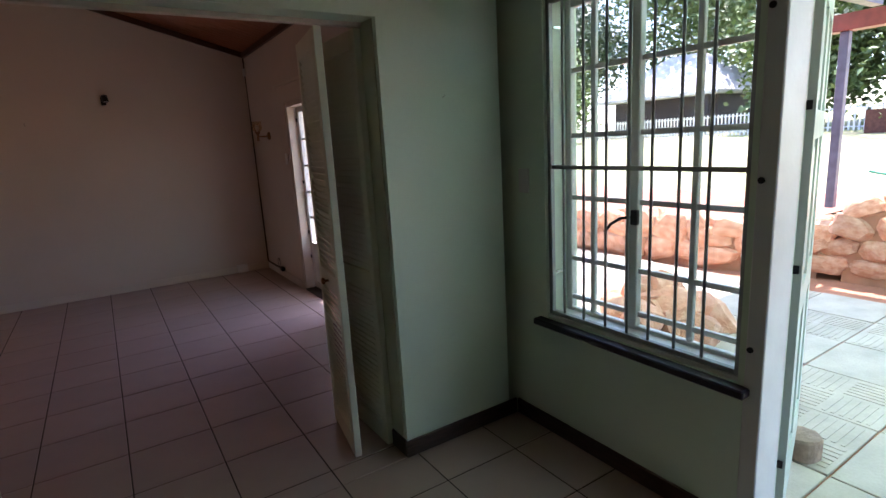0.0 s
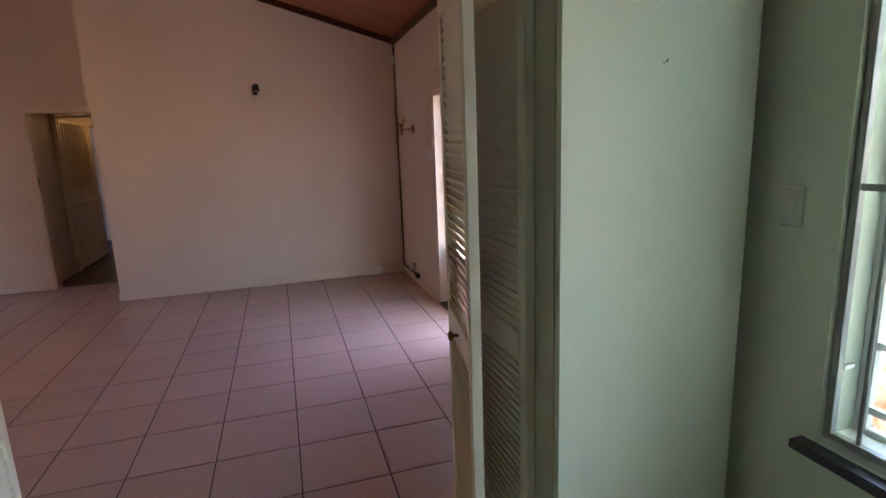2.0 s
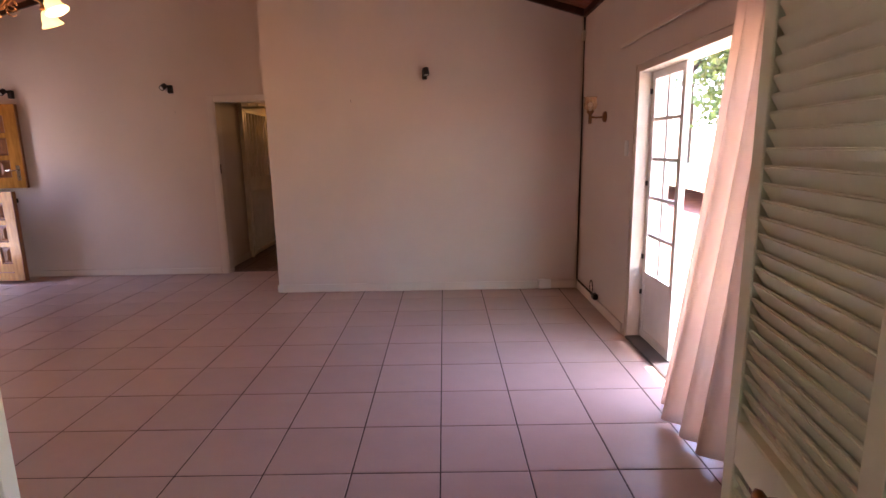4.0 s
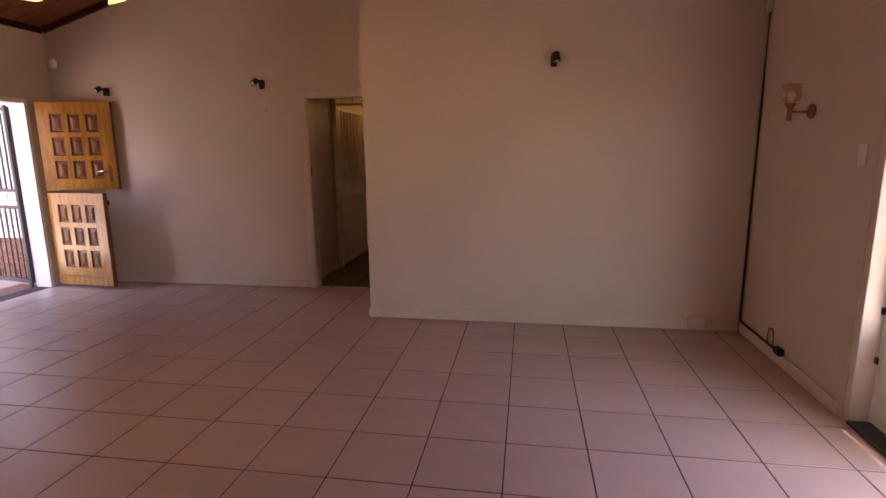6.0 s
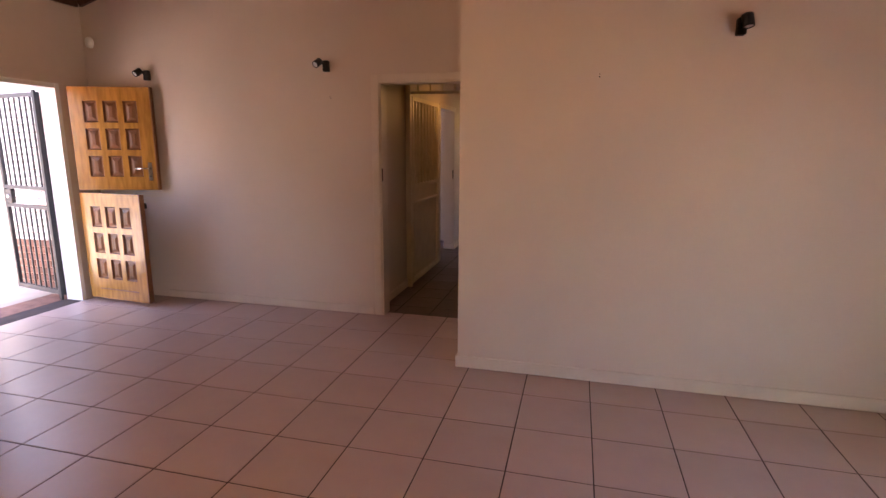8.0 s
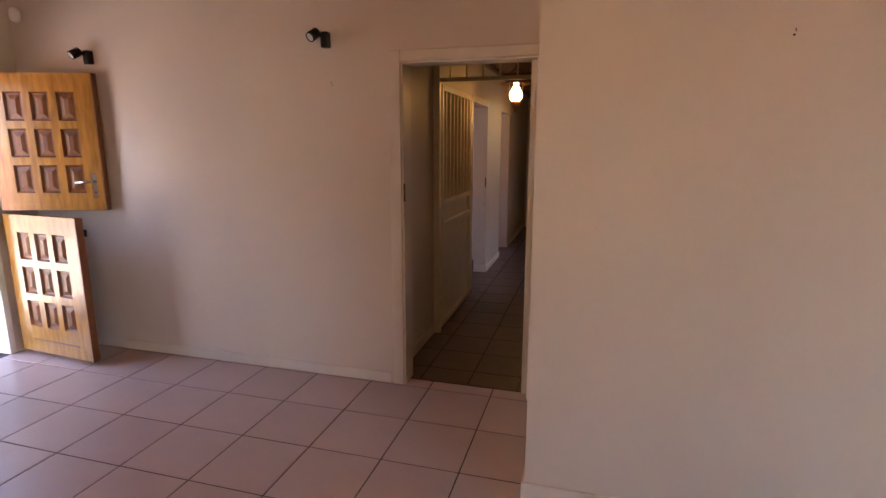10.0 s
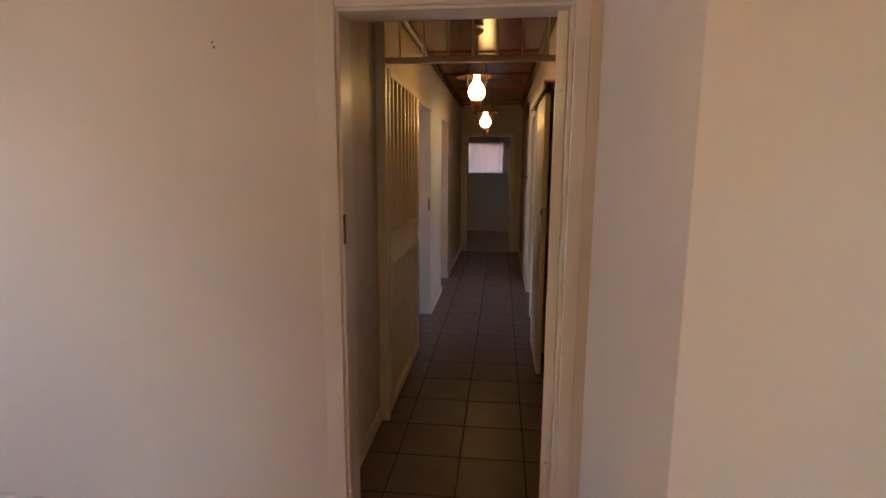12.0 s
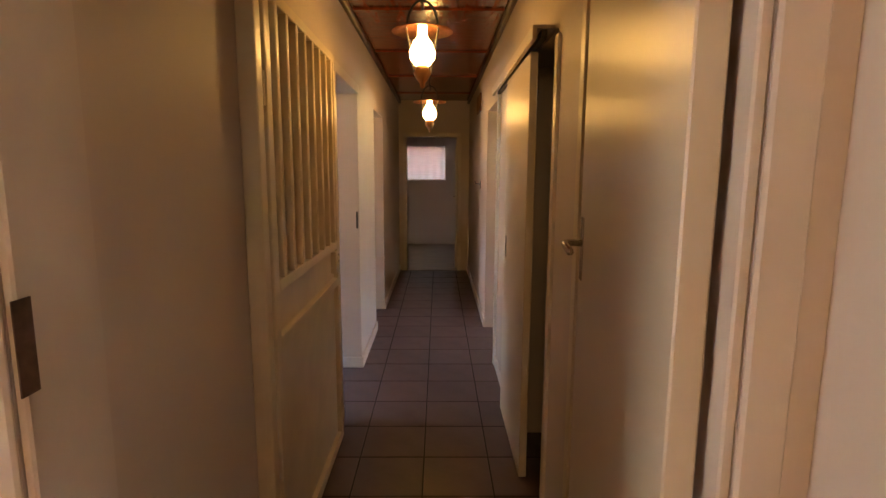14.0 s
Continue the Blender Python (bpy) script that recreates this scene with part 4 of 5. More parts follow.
# sconce
sc = thing("wall_sconce", "brass wall sconce with an amber glass cup", "wall lamp", (XE, 5.40, 1.69))
part("rose", lathe(bmesh.new(), [(0.046, 0.0005), (0.046, -0.008), (0.036, -0.02), (0.014, -0.026)], (0, 0, 0), 20, 'X'), BRASS, sc, "", True)
part("arm", tube(bmesh.new(), [(-0.02, 0, 0), (-0.075, 0, -0.004), (-0.125, 0, 0.0)], 0.008), BRASS, sc, "", True)
part("stem", lathe(bmesh.new(), [(0.012, -0.055), (0.014, -0.05), (0.014, 0.02), (0.03, 0.04), (0.034, 0.05), (0.02, 0.052)], (-0.13, 0, 0), 16), BRASS, sc, "", True)
part("glass_cup", lathe(bmesh.new(), [(0.026, 0.052), (0.050, 0.07), (0.057, 0.10), (0.050, 0.13), (0.048, 0.145), (0.058, 0.165), (0.055, 0.165), (0.045, 0.145), (0.047, 0.13), (0.054, 0.10), (0.047, 0.073), (0.024, 0.055)], (-0.13, 0, 0), 20), AMBER, sc, "fluted amber glass cup", True)
part("lamp_bulb", lathe(bmesh.new(), [(0.012, 0.053), (0.013, 0.07), (0.024, 0.1), (0.016, 0.122), (0.002, 0.126)], (-0.13, 0, 0), 14), PLASTIC, sc, "unlit white bulb", True)

# cable in the corner, connector, plug
cb = thing("wall_cable", "dark cable clipped down the corner to a plug", "cable")
part("cable", tube(bmesh.new(), [(XE - 0.012, YC - 0.012, 2.65), (XE - 0.010, YC - 0.014, 1.8), (XE - 0.012, YC - 0.012, 0.9), (XE - 0.012, YC - 0.014, 0.115), (XE - 0.014, YC - 0.05, 0.098), (XE - 0.012, 5.62, 0.097), (XE - 0.012, 5.47, 0.097)], 0.0085), CABLE, cb, "", True)
bm = tube(bmesh.new(), [(XE - 0.02, 5.57 + 0.045 * math.cos(a / 10 * math.pi), 0.16 + 0.065 * math.sin(a / 10 * math.pi)) for a in range(-5, 15)], 0.004)
part("loop", bm, CABLE, cb, "", True)
part("plug", boxes((XE - 0.05, XE - 0.006, 5.38, 5.46, 0.088, 0.14), bevel=0.008), BLACK, cb, "black plug adaptor")
jb = thing("cable_box", "small white cable junction in the corner", "junction box")
part("cover", boxes((XE - 0.035, XE - 0.002, YC - 0.035, YC - 0.002, 2.44, 2.53), bevel=0.006), PLASTIC, jb)
so = thing("socket_box", "low white trunking socket on the skirting", "socket")
part("body", boxes((1.0, 1.13, YC - 0.03, YC - 0.0005, 0.003, 0.105), bevel=0.004), PLASTIC, so)
part("cover", boxes((1.01, 1.12, YC - 0.033, YC - 0.0305, 0.02, 0.09), bevel=0.001), PLASTIC, so)
skirting("baseboard_projecting_end", 1.131, XE - T - 0.001, YC - T, YC, 0.09)
s2 = thing("light_switch", "white light switch beside the glazed door", "light switch")
part("plate", boxes((XE - 0.009, XE - 0.0005, 4.80, 4.87, 1.37, 1.485), bevel=0.003), PLASTIC, s2)
part("rocker", boxes((XE - 0.012, XE - 0.0095, 4.82, 4.85, 1.405, 1.45), bevel=0.002), PLASTIC, s2)


def wall_nail(at, label):
    n = thing("wall_nail", label, "nail", at)
    part("pin", tube(bmesh.new(), [(0, 0.0, 0.004), (0, -0.012, 0.004), (0, -0.014, -0.006)], 0.0022, 6), STEEL, n)
    part("wall_plug", lathe(bmesh.new(), [(0.004, -0.0004), (0.004, -0.002)], (0, 0, -0.014), 10, 'Y'), IRON, n)


wall_nail((-3.05, YN, 1.925), "rusty nail and plug hole in the plaster")
wall_nail((-0.86, YC, 1.93), "small rusty nail in the plaster")

# motion sensor in the corner
ms = thing("motion_sensor", "small white motion sensor high in the corner", "sensor", (-5.52, YN - 0.001, 2.46))
bm = lathe(bmesh.new(), [(0.03, 0), (0.034, -0.02), (0.03, -0.045), (0.015, -0.055)], (0, 0, 0), 16, 'Y')
for v in bm.verts:
    v.co.z *= 1.5
part("housing", bm, PLASTIC, ms, "", True)

# stable door in two halves
def stable_half(name, label, at, rz, w, h, handle):
    d = tagged(new(name), label, "door", kind="structure")
    d.matrix_world = pose(*at, 0, 0, rz)
    th = 0.042
    st, top, bot = 0.125, 0.125, 0.125 if handle else 0.20
    bar = 0.055
    gw = (w - 2 * st - 2 * bar) / 3
    gh = (h - top - bot - 2 * bar) / 3
    bm = boxes((0, st, -th / 2, th / 2, 0, h), (w - st, w, -th / 2, th / 2, 0, h), (st, w - st, -th / 2, th / 2, 0, bot), (st, w - st, -th / 2, th / 2, h - top, h))
    for k in (1, 2):
        z = bot + k * gh + (k - 1) * bar
        box(bm, st, w - st, -th / 2, th / 2, z, z + bar)
        x = st + k * gw + (k - 1) * bar
        for r in range(3):
            z0 = bot + r * (gh + bar)
            box(bm, x, x + bar, -th / 2, th / 2, z0, z0 + gh)
    part("door_frame", bm, WOOD, d)
    for c in range(3):
        for r in range(3):
            x0, z0 = st + c * (gw + bar), bot + r * (gh + bar)
            x1, z1 = x0 + gw, z0 + gh
            bm = bmesh.new()
            for sgn in (-1, 1):
                rings = []
                for inset, dep in ((0, 0.020), (0.010, 0.006), (0.022, 0.006), (0.048, 0.016)):
                    rings.append([bm.verts.new((x, sgn * dep, z)) for x, z in ((x0 + inset, z0 + inset), (x1 - inset, z0 + inset), (x1 - inset, z1 - inset), (x0 + inset, z1 - inset))])
                for a, b in zip(rings, rings[1:]):
                    for i in range(4):
                        bm.faces.new((a[i], a[(i + 1) % 4], b[(i + 1) % 4], b[i]))
                bm.faces.new(rings[-1])
            bmesh.ops.recalc_face_normals(bm, faces=bm.faces[:])
            part("panel", bm, WOODD, d, "darker raised panel")
    part("edge_strip", boxes((w, w + 0.012, -th / 2 - 0.006, th / 2 + 0.004, 0, h), bevel=0.002), WOODD, d)
    if handle:
        pl = part("lock_plate", boxes((w - 0.075, w - 0.038, -th / 2 - 0.004, -th / 2 - 0.0005, 0.09, 0.26), bevel=0.002), STEEL, d, "brushed steel lock plate")
        part("lever", tube(bmesh.new(), [(w - 0.056, -th / 2 - 0.004, 0.205), (w - 0.056, -th / 2 - 0.045, 0.205), (w - 0.08, -th / 2 - 0.05, 0.205), (w - 0.165, -th / 2 - 0.05, 0.203)], 0.008), STEEL, pl, "steel lever handle", True)
        part("keyhole", lathe(bmesh.new(), [(0.006, 0), (0.006, -0.001)], (w - 0.056, -th / 2 - 0.0045, 0.13), 10, 'Y'), BLACK, pl)
    else:
        part("weather_bar", boxes((0.14, w - 0.12, -th / 2 - 0.006, -th / 2 - 0.0005, 0.095, 0.103)), WOODD, d)
        part("bolt", boxes((w - 0.03, w + 0.02, th / 2 + 0.0005, th / 2 + 0.02, h - 0.13, h - 0.08), bevel=0.003), BLACK, d)
    return d


stable_half("door_3_upper", "honey varnished upper half of a panelled stable door, open", (-5.565, 6.80, 1.085), 17, 0.74, 0.95, True)
stable_half("door_3_lower", "honey varnished lower half of a panelled stable door, open", (-5.565, 6.80, 0.03), -4.5, 0.745, 1.03, False)
fr3 = tagged(new("door_frame_3"), "white painted entrance door frame", "door frame", kind="structure")
part("jamb", boxes((XWO + 0.05, XW + 0.006, EY1 - 0.045, EY1 - 0.0005, 0, EZ - 0.001), bevel=0.003), WHITE, fr3)
part("jamb", boxes((XWO + 0.05, XW + 0.006, EY0 + 0.0005, EY0 + 0.045, 0, EZ - 0.001), bevel=0.003), WHITE, fr3)
part("head", boxes((XWO + 0.05, XW + 0.006, EY0 + 0.045, EY1 - 0.045, EZ - 0.045, EZ - 0.001), bevel=0.003), WHITE, fr3)

# entrance security gate, swung outwards on its post
gx = XWO + 0.02
gt = thing("security_gate", "dark painted steel bar gate standing open outside the entrance", "security gate", (gx - 0.03, EY1 - 0.012, 0), 169)
GW = 0.80
part("gate_frame", boxes((0, 0.04, -0.018, 0.018, 0.03, 1.99), (GW - 0.04, GW, -0.018, 0.018, 0.03, 1.99), (0.04, GW - 0.04, -0.018, 0.018, 1.95, 1.99), (0.04, GW - 0.04, -0.018, 0.018, 0.03, 0.075), (0.04, GW - 0.04, -0.018, 0.018, 0.88, 0.915), (0.04, GW - 0.04, -0.018, 0.018, 1.07, 1.105), bevel=0.002), IRON, gt)
for i in range(7):
    x = 0.04 + (i + 1) * (GW - 0.08) / 8
    part("bar", boxes((x - 0.007, x + 0.007, -0.007, 0.007, 0.075, 0.88)), IRON, gt)
    part("bar", boxes((x - 0.007, x + 0.007, -0.007, 0.007, 1.105, 1.95)), IRON, gt)
lock = part("lock_box", boxes((GW - 0.14, GW - 0.045, -0.02, 0.02, 0.92, 1.065), bevel=0.003), IRON, gt)
part("lock_face", lathe(bmesh.new(), [(0.022, 0.0205), (0.022, 0.026), (0.016, 0.03)], (GW - 0.085, 0, 0.99), 14, 'Y'), STEEL, lock, "round steel lock face", True)
gp = thing("gate_post", "slim dark steel gate post fixed to the entrance reveal", "gate post")
part("post", boxes((gx - 0.015, gx + 0.015, EY1 - 0.085, EY1 - 0.062, 0.0, 2.0)), IRON, gp)
for z in (0.45, 1.72):
    part("hinge", lathe(bmesh.new(), [(0.011, z), (0.011, z + 0.09)], (gx - 0.02, EY1 - 0.055, 0), 10), IRON, gp)

# chandelier
CHX, CHY, CHZ = -2.47, 3.95, 2.25
ch = thing("chandelier", "bronze scrolled chandelier with lit frosted glass shades", "chandelier", (CHX, CHY, 0))
top = slope_z(CHX)
part("rod", lathe(bmesh.new(), [(0.045, top - 0.002), (0.04, top - 0.03), (0.008, top - 0.05), (0.008, CHZ + 0.25), (0.02, CHZ + 0.22), (0.012, CHZ + 0.18), (0.03, CHZ + 0.12), (0.014, CHZ + 0.05), (0.034, CHZ), (0.05, CHZ - 0.035), (0.03, CHZ - 0.05), (0.034, CHZ - 0.06), (0.008, CHZ - 0.085)], (0, 0, 0), 18), BRASS, ch, "", True)
SHADE_PROF = [(0.010, 0.0), (0.022, -0.010), (0.038, -0.036), (0.048, -0.066), (0.064, -0.092), (0.061, -0.092), (0.045, -0.065), (0.035, -0.036), (0.016, -0.012)]
for k in range(5):
    a = 2 * math.pi * k / 5 + 0.05
    c, s = math.cos(a), math.sin(a)
    arm = part("arm", tube(bmesh.new(), [(c * r, s * r, z) for r, z in ((0.02, CHZ + 0.0), (0.07, CHZ + 0.02), (0.14, CHZ + 0.1), (0.23, CHZ + 0.13), (0.30, CHZ + 0.11), (0.32, CHZ + 0.07))], 0.008), BRASS, ch, "", True)
    part("scroll", tube(bmesh.new(), [(c * (0.12 + 0.03 * math.cos(b * 0.8)), s * (0.12 + 0.03 * math.cos(b * 0.8)), CHZ + 0.02 + 0.03 * math.sin(b * 0.8)) for b in range(8)], 0.004, 6), BRASS, arm, "", True)
    sh = part("shade", lathe(bmesh.new(), SHADE_PROF, (0, 0, 0), 20), SHADE, arm, "flower shaped frosted glass shade, lit", True)
    sh.matrix_local = pose(c * 0.32, s * 0.32, CHZ + 0.07, 0, 0, math.degrees(a)) @ pose(0, 0, 0, 0, -28, 0)
    part("cap", lathe(bmesh.new(), [(0.008, 0.03), (0.02, 0.015), (0.028, -0.002), (0.01, -0.004)], (c * 0.32, s * 0.32, CHZ + 0.07), 14), BRASS, arm, "", True)

# doorway frame to the corridor
fr4 = tagged(new("door_frame_4"), "cream painted steel door frame without door stop", "door frame", kind="structure")
y0, y1 = YN - 0.012, YN + 0.142
for nm, spec in (("jamb", (DX0 - 0.07, DX0 + 0.002, y0, y0 + 0.011, 0, DZ + 0.06)), ("jamb", (DX1 - 0.002, DX1 + 0.052, y0, y0 + 0.011, 0, DZ + 0.06)), ("head", (DX0 + 0.002, DX1 - 0.002, y0, y0 + 0.011, DZ - 0.002, DZ + 0.06))):
    part(nm, boxes(spec, bevel=0.004), TRIM, fr4)
part("jamb_lining", boxes((DX0 - 0.0, DX0 + 0.014, YN, y1, 0, DZ - 0.014), bevel=0.003), TRIM, fr4)
part("jamb_lining", boxes((DX1 - 0.016, DX1, YN, YN + 0.03, 0, DZ - 0.014), bevel=0.003), TRIM, fr4)
part("head_lining", boxes((DX0, DX1, YN, y1, DZ - 0.014, DZ), bevel=0.003), TRIM, fr4)
part("strike_plate", boxes((DX0 + 0.0142, DX0 + 0.016, YN - 0.008, YN + 0.019, 1.21, 1.32)), mat("rusted_steel", (0.16, 0.09, 0.06), 0.5, metal=0.6, var=0.3, scale=30), fr4, "rusty steel strike plate")

# ---- corridor ----
hd = tagged(new("door_4"), "cream painted flush door with a steel lever, open against the wall", "door", kind="structure")
hd.matrix_world = pose(-1.825, 7.112, 0.008, 0, 0, 83.6)
part("door_leaf", boxes((0.016, 0.76, -0.02, 0.02, 0, 2.02), bevel=0.003), mat("glossy_cream_paint", (0.64, 0.55, 0.42), 0.34, var=0.015, scale=3, bump=0.02, bscale=20), hd)
pl = part("lock_plate", boxes((0.695, 0.723, 0.0205, 0.024, 1.18, 1.34), bevel=0.001), STEEL, hd, "chrome lock plate")
part("lever", tube(bmesh.new(), [(0.709, 0.024, 1.275), (0.709, 0.06, 1.275), (0.695, 0.068, 1.275), (0.60, 0.066, 1.268)], 0.009), STEEL, pl, "chrome lever handle", True)
for z in (0.25, 1.75):
    part("hinge", boxes((-0.003, 0.0155, -0.006, 0.004, z, z + 0.1)), TRIM, hd)


def hall_gate():
    g = thing("corridor_gate", "cream painted steel gate with bars, folded against the wall", "security gate")
    x0, x1 = -2.672, -2.642
    y0, y1 = 8.12, 9.19
    z0, z1 = 0.03, 2.015
    s = 0.05
    part("gate_frame", boxes((x0, x1, y0, y0 + s, z0, z1), (x0, x1, y1 - s, y1, z0, z1), (x0, x1, y0 + s, y1 - s, z1 - 0.04, z1), (x0, x1, y0 + s, y1 - s, z0, z0 + 0.05), (x0, x1, y0 + s, y1 - s, 1.07, 1.11), (x0, x1, y0 + s, y1 - s, 0.88, 0.92), bevel=0.003), CREAMSTEEL, g)
    n = 8
    for i in range(n):
        y = y0 + s + (i + 0.5) * (y1 - y0 - 2 * s) / n
        part("bar", boxes((x0 + 0.006, x1 + 0.004, y - 0.013, y + 0.013, 1.11, z1 - 0.04), bevel=0.003), CREAMSTEEL, g)
    part("sheet", boxes((x0 + 0.003, x0 + 0.007, y0 + s, y1 - s, z0 + 0.05, 0.88)), CREAMSTEEL, g)
    part("sheet", boxes((x0 + 0.003, x0 + 0.007, y0 + s, y1 - s, 0.92, 1.07)), CREAMSTEEL, g)
    part("sheet", boxes((x0 - 0.004, x0 - 0.001, y0 + s, y1 - s, 1.07, z1 - 0.03)), CREAMSTEEL, g)
    lk = part("lock_box", boxes((x0 + 0.004, x1 + 0.003, y1 - 0.11, y1 - s - 0.001, 0.95, 1.06), bevel=0.003), CREAMSTEEL, g)
    for z in (1.00, 1.035):
        part("keyhole", lathe(bmesh.new(), [(0.006, 0.0005), (0.006, 0.002)], (x1, y1 - 0.025, z), 10, 'X'), BLACK, g)
    for z in (0.35, 1.65):
        part("hinge", lathe(bmesh.new(), [(0.012, z), (0.012, z + 0.1)], (x1 - 0.012, y0 - 0.013, 0), 10), CREAMSTEEL, g)
    return g


hall_gate()
tf = thing("gate_surround", "cream painted steel gate surround with bars above", "gate frame")
part("post", boxes((CX0 + 0.001, CX0 + 0.055, 8.045, 8.095, 0.0, CZ - 0.05), bevel=0.003), CREAMSTEEL, tf)
part("post", boxes((CX1 - 0.03, CX1 - 0.001, 8.045, 8.095, 0.0, CZ - 0.05), bevel=0.003), CREAMSTEEL, tf)
part("cross_bar", boxes((CX0 + 0.055, CX1 - 0.03, 8.05, 8.09, 2.028, 2.056), bevel=0.003), CREAMSTEEL, tf)
for i in range(7):
    x = CX0 + 0.055 + (i + 0.6) * (CX1 - CX0 - 0.085) / 7.2
    part("bar", boxes((x - 0.006, x + 0.006, 8.064, 8.076, 2.056, CZ - 0.016)), CREAMSTEEL, tf)


def oil_lamp(y, z):
    """Hanging lamp: hook chain, copper disc, glass globe, scrolled holder."""
    la = thing("hanging_lamp", "copper hanging lamp with a lit glass globe", "pendant lamp", (-2.21, y, 0), 0, "corridor hanging lamps")
    part("rose", lathe(bmesh.new(), [(0.045, CZ - 0.016), (0.042, CZ - 0.03), (0.012, CZ - 0.05)], (0, 0, 0), 18), BRASS, la, "", True)
    part("chain", tube(bmesh.new(), [(0.006 * math.sin(i * 1.7), 0.006 * math.cos(i * 1.7), CZ - 0.045 - i * (CZ - z - 0.235) / 9) for i in range(10)] + [(0, 0, z + 0.19)], 0.006, 6), IRON, la, "", True)
    part("loop", tube(bmesh.new(), [(0.075 * math.cos(t), 0, z + 0.10 + 0.13 * math.sin(t)) for t in [math.pi * k / 10 for k in range(11)]] , 0.006, 6), IRON, la, "dark bent iron bail", True)
    part("disc_shade", lathe(bmesh.new(), [(0.028, z + 0.125), (0.06, z + 0.118), (0.142, z + 0.092), (0.145, z + 0.088), (0.06, z + 0.113), (0.028, z + 0.12)], (0, 0, 0), 28), COPPER, la, "wide hammered copper disc", True)
    gl = part("globe", lathe(bmesh.new(), [(0.022, z + 0.118), (0.024, z + 0.07), (0.045, z + 0.04), (0.062, z), (0.058, z - 0.035), (0.036, z - 0.062), (0.024, z - 0.07)], (0, 0, 0), 22), GLOBE, la, "glowing clear glass globe", True)
    part("font", lathe(bmesh.new(), [(0.026, z - 0.06), (0.034, z - 0.075), (0.042, z - 0.10), (0.03, z - 0.125), (0.012, z - 0.145), (0.014, z - 0.16), (0.002, z - 0.17)], (0, 0, 0), 18), BRASS, la, "", True)
    for sgn in (-1, 1):
        part("scroll", tube(bmesh.new(), [(sgn * (0.075 - 0.004 * k), 0, z + 0.10 - 0.022 * k) for k in range(10)] + [(sgn * 0.03, 0, z - 0.105)], 0.005, 6), IRON, la, "", True)
    return la


# sliding door with pelmet
sdo = tagged(new("door_5"), "cream painted sliding door hung from a rail, half open", "door", kind="structure")
part("door_leaf", boxes((-1.744, -1.708, 8.82, 9.57, 0.015, 1.965), bevel=0.003), bpy.data.materials["glossy_cream_paint"], sdo)
part("pull", boxes((-1.747, -1.7445, 9.44, 9.47, 0.98, 1.1)), STEEL, sdo)
pm = thing("door_pelmet", "cream painted boxed rail over the sliding door", "pelmet")
part("board", boxes((-1.775, -1.757, 8.60, 10.12, 1.962, 2.014), bevel=0.002), TRIM, pm)
part("top_board", boxes((-1.757, CX1 - 0.0005, 8.60, 10.12, 2.002, 2.014)), TRIM, pm)
part("rail", boxes((-1.738, -1.715, 8.615, 10.11, 1.97, 2.001)), IRON, pm, "dark steel sliding rail")
structure("trim_sliding_opening", boxes((CX1 - 0.012, CX1 - 0.0005, RS0 - 0.05, RS0, 0, 1.955), (CX1 - 0.001, CX1 + 0.151, RS0 - 0.001, RS0 + 0.015, 0, 1.955)), TRIM, "cream door lining", "trim")
structure("trim_side_opening_east", boxes((CX1 - 0.02, CX1 + 0.03, RV0 - 0.055, RV0 - 0.0005, 0, 2.03), bevel=0.003), WHITE, "white painted door jamb", "trim")
structure("trim_side_opening_west", boxes((CX0 + 0.0005, CX0 + 0.010, LW0 - 0.05, LW1 + 0.05, HD, HD + 0.06), (CX0 + 0.0005, CX0 + 0.010, LW0 - 0.05, LW0, 0.09, HD), bevel=0.002), TRIM, "cream door trim", "trim")
od = tagged(new("door_6"), "cream painted door standing open in the end doorway", "door", kind="structure")
od.matrix_world = pose(EX1 - 0.01, CY1 + 0.16, 0.01, 0, 0, 86)
part("door_leaf", boxes((0, 0.72, -0.02, 0.02, 0, 1.92), bevel=0.003), TRIM, od)
part("lever", tube(bmesh.new(), [(0.66, 0.02, 1.05), (0.66, 0.06, 1.05), (0.56, 0.06, 1.05)], 0.008), STEEL, od, "", True)
fr6 = tagged(new("door_frame_6"), "cream painted end door frame", "door frame", kind="structure")
for spec in ((EX0 - 0.05, EX0, CY1 - 0.012, CY1 - 0.0005, 0, 1.945), (EX1, EX1 + 0.05, CY1 - 0.012, CY1 - 0.0005, 0, 1.945)):
    part("jamb", boxes(spec, bevel=0.003), TRIM, fr6)
part("head", boxes((EX0 - 0.05, EX1 + 0.05, CY1 - 0.012, CY1 - 0.0005, 1.945, 2.0), bevel=0.003), TRIM, fr6)
wf = tagged(new("window_2"), "small far window with a pale blind", "window", kind="structure")
part("window_frame", boxes((FX0, FX0 + 0.04, FWY + 0.05, FWY + 0.09, FZ0, FZ1), (FX1 - 0.04, FX1, FWY + 0.05, FWY + 0.09, FZ0, FZ1), (FX0 + 0.04, FX1 - 0.04, FWY + 0.05, FWY + 0.09, FZ0, FZ0 + 0.04), (FX0 + 0.04, FX1 - 0.04, FWY + 0.05, FWY + 0.09, FZ1 - 0.04, FZ1)), WHITE, wf)
part("window_sill", boxes((FX0 - 0.03, FX1 + 0.03, FWY - 0.045, FWY - 0.0005, FZ0 - 0.045, FZ0 - 0.012), bevel=0.004), TRIM, wf)
bl = thing("window_blind", "pale translucent fabric blind over the far window", "blind")
bm = bmesh.new()
cols = []
for i in range(61):
    u = i / 60
    x = FX0 + 0.01 + u * (FX1 - FX0 - 0.02)
    yy = FWY - 0.012 + 0.0025 * math.sin(u * 30)
    cols.append((bm.verts.new((x, yy, FZ0 + 0.01)), bm.verts.new((x, yy, FZ1))))
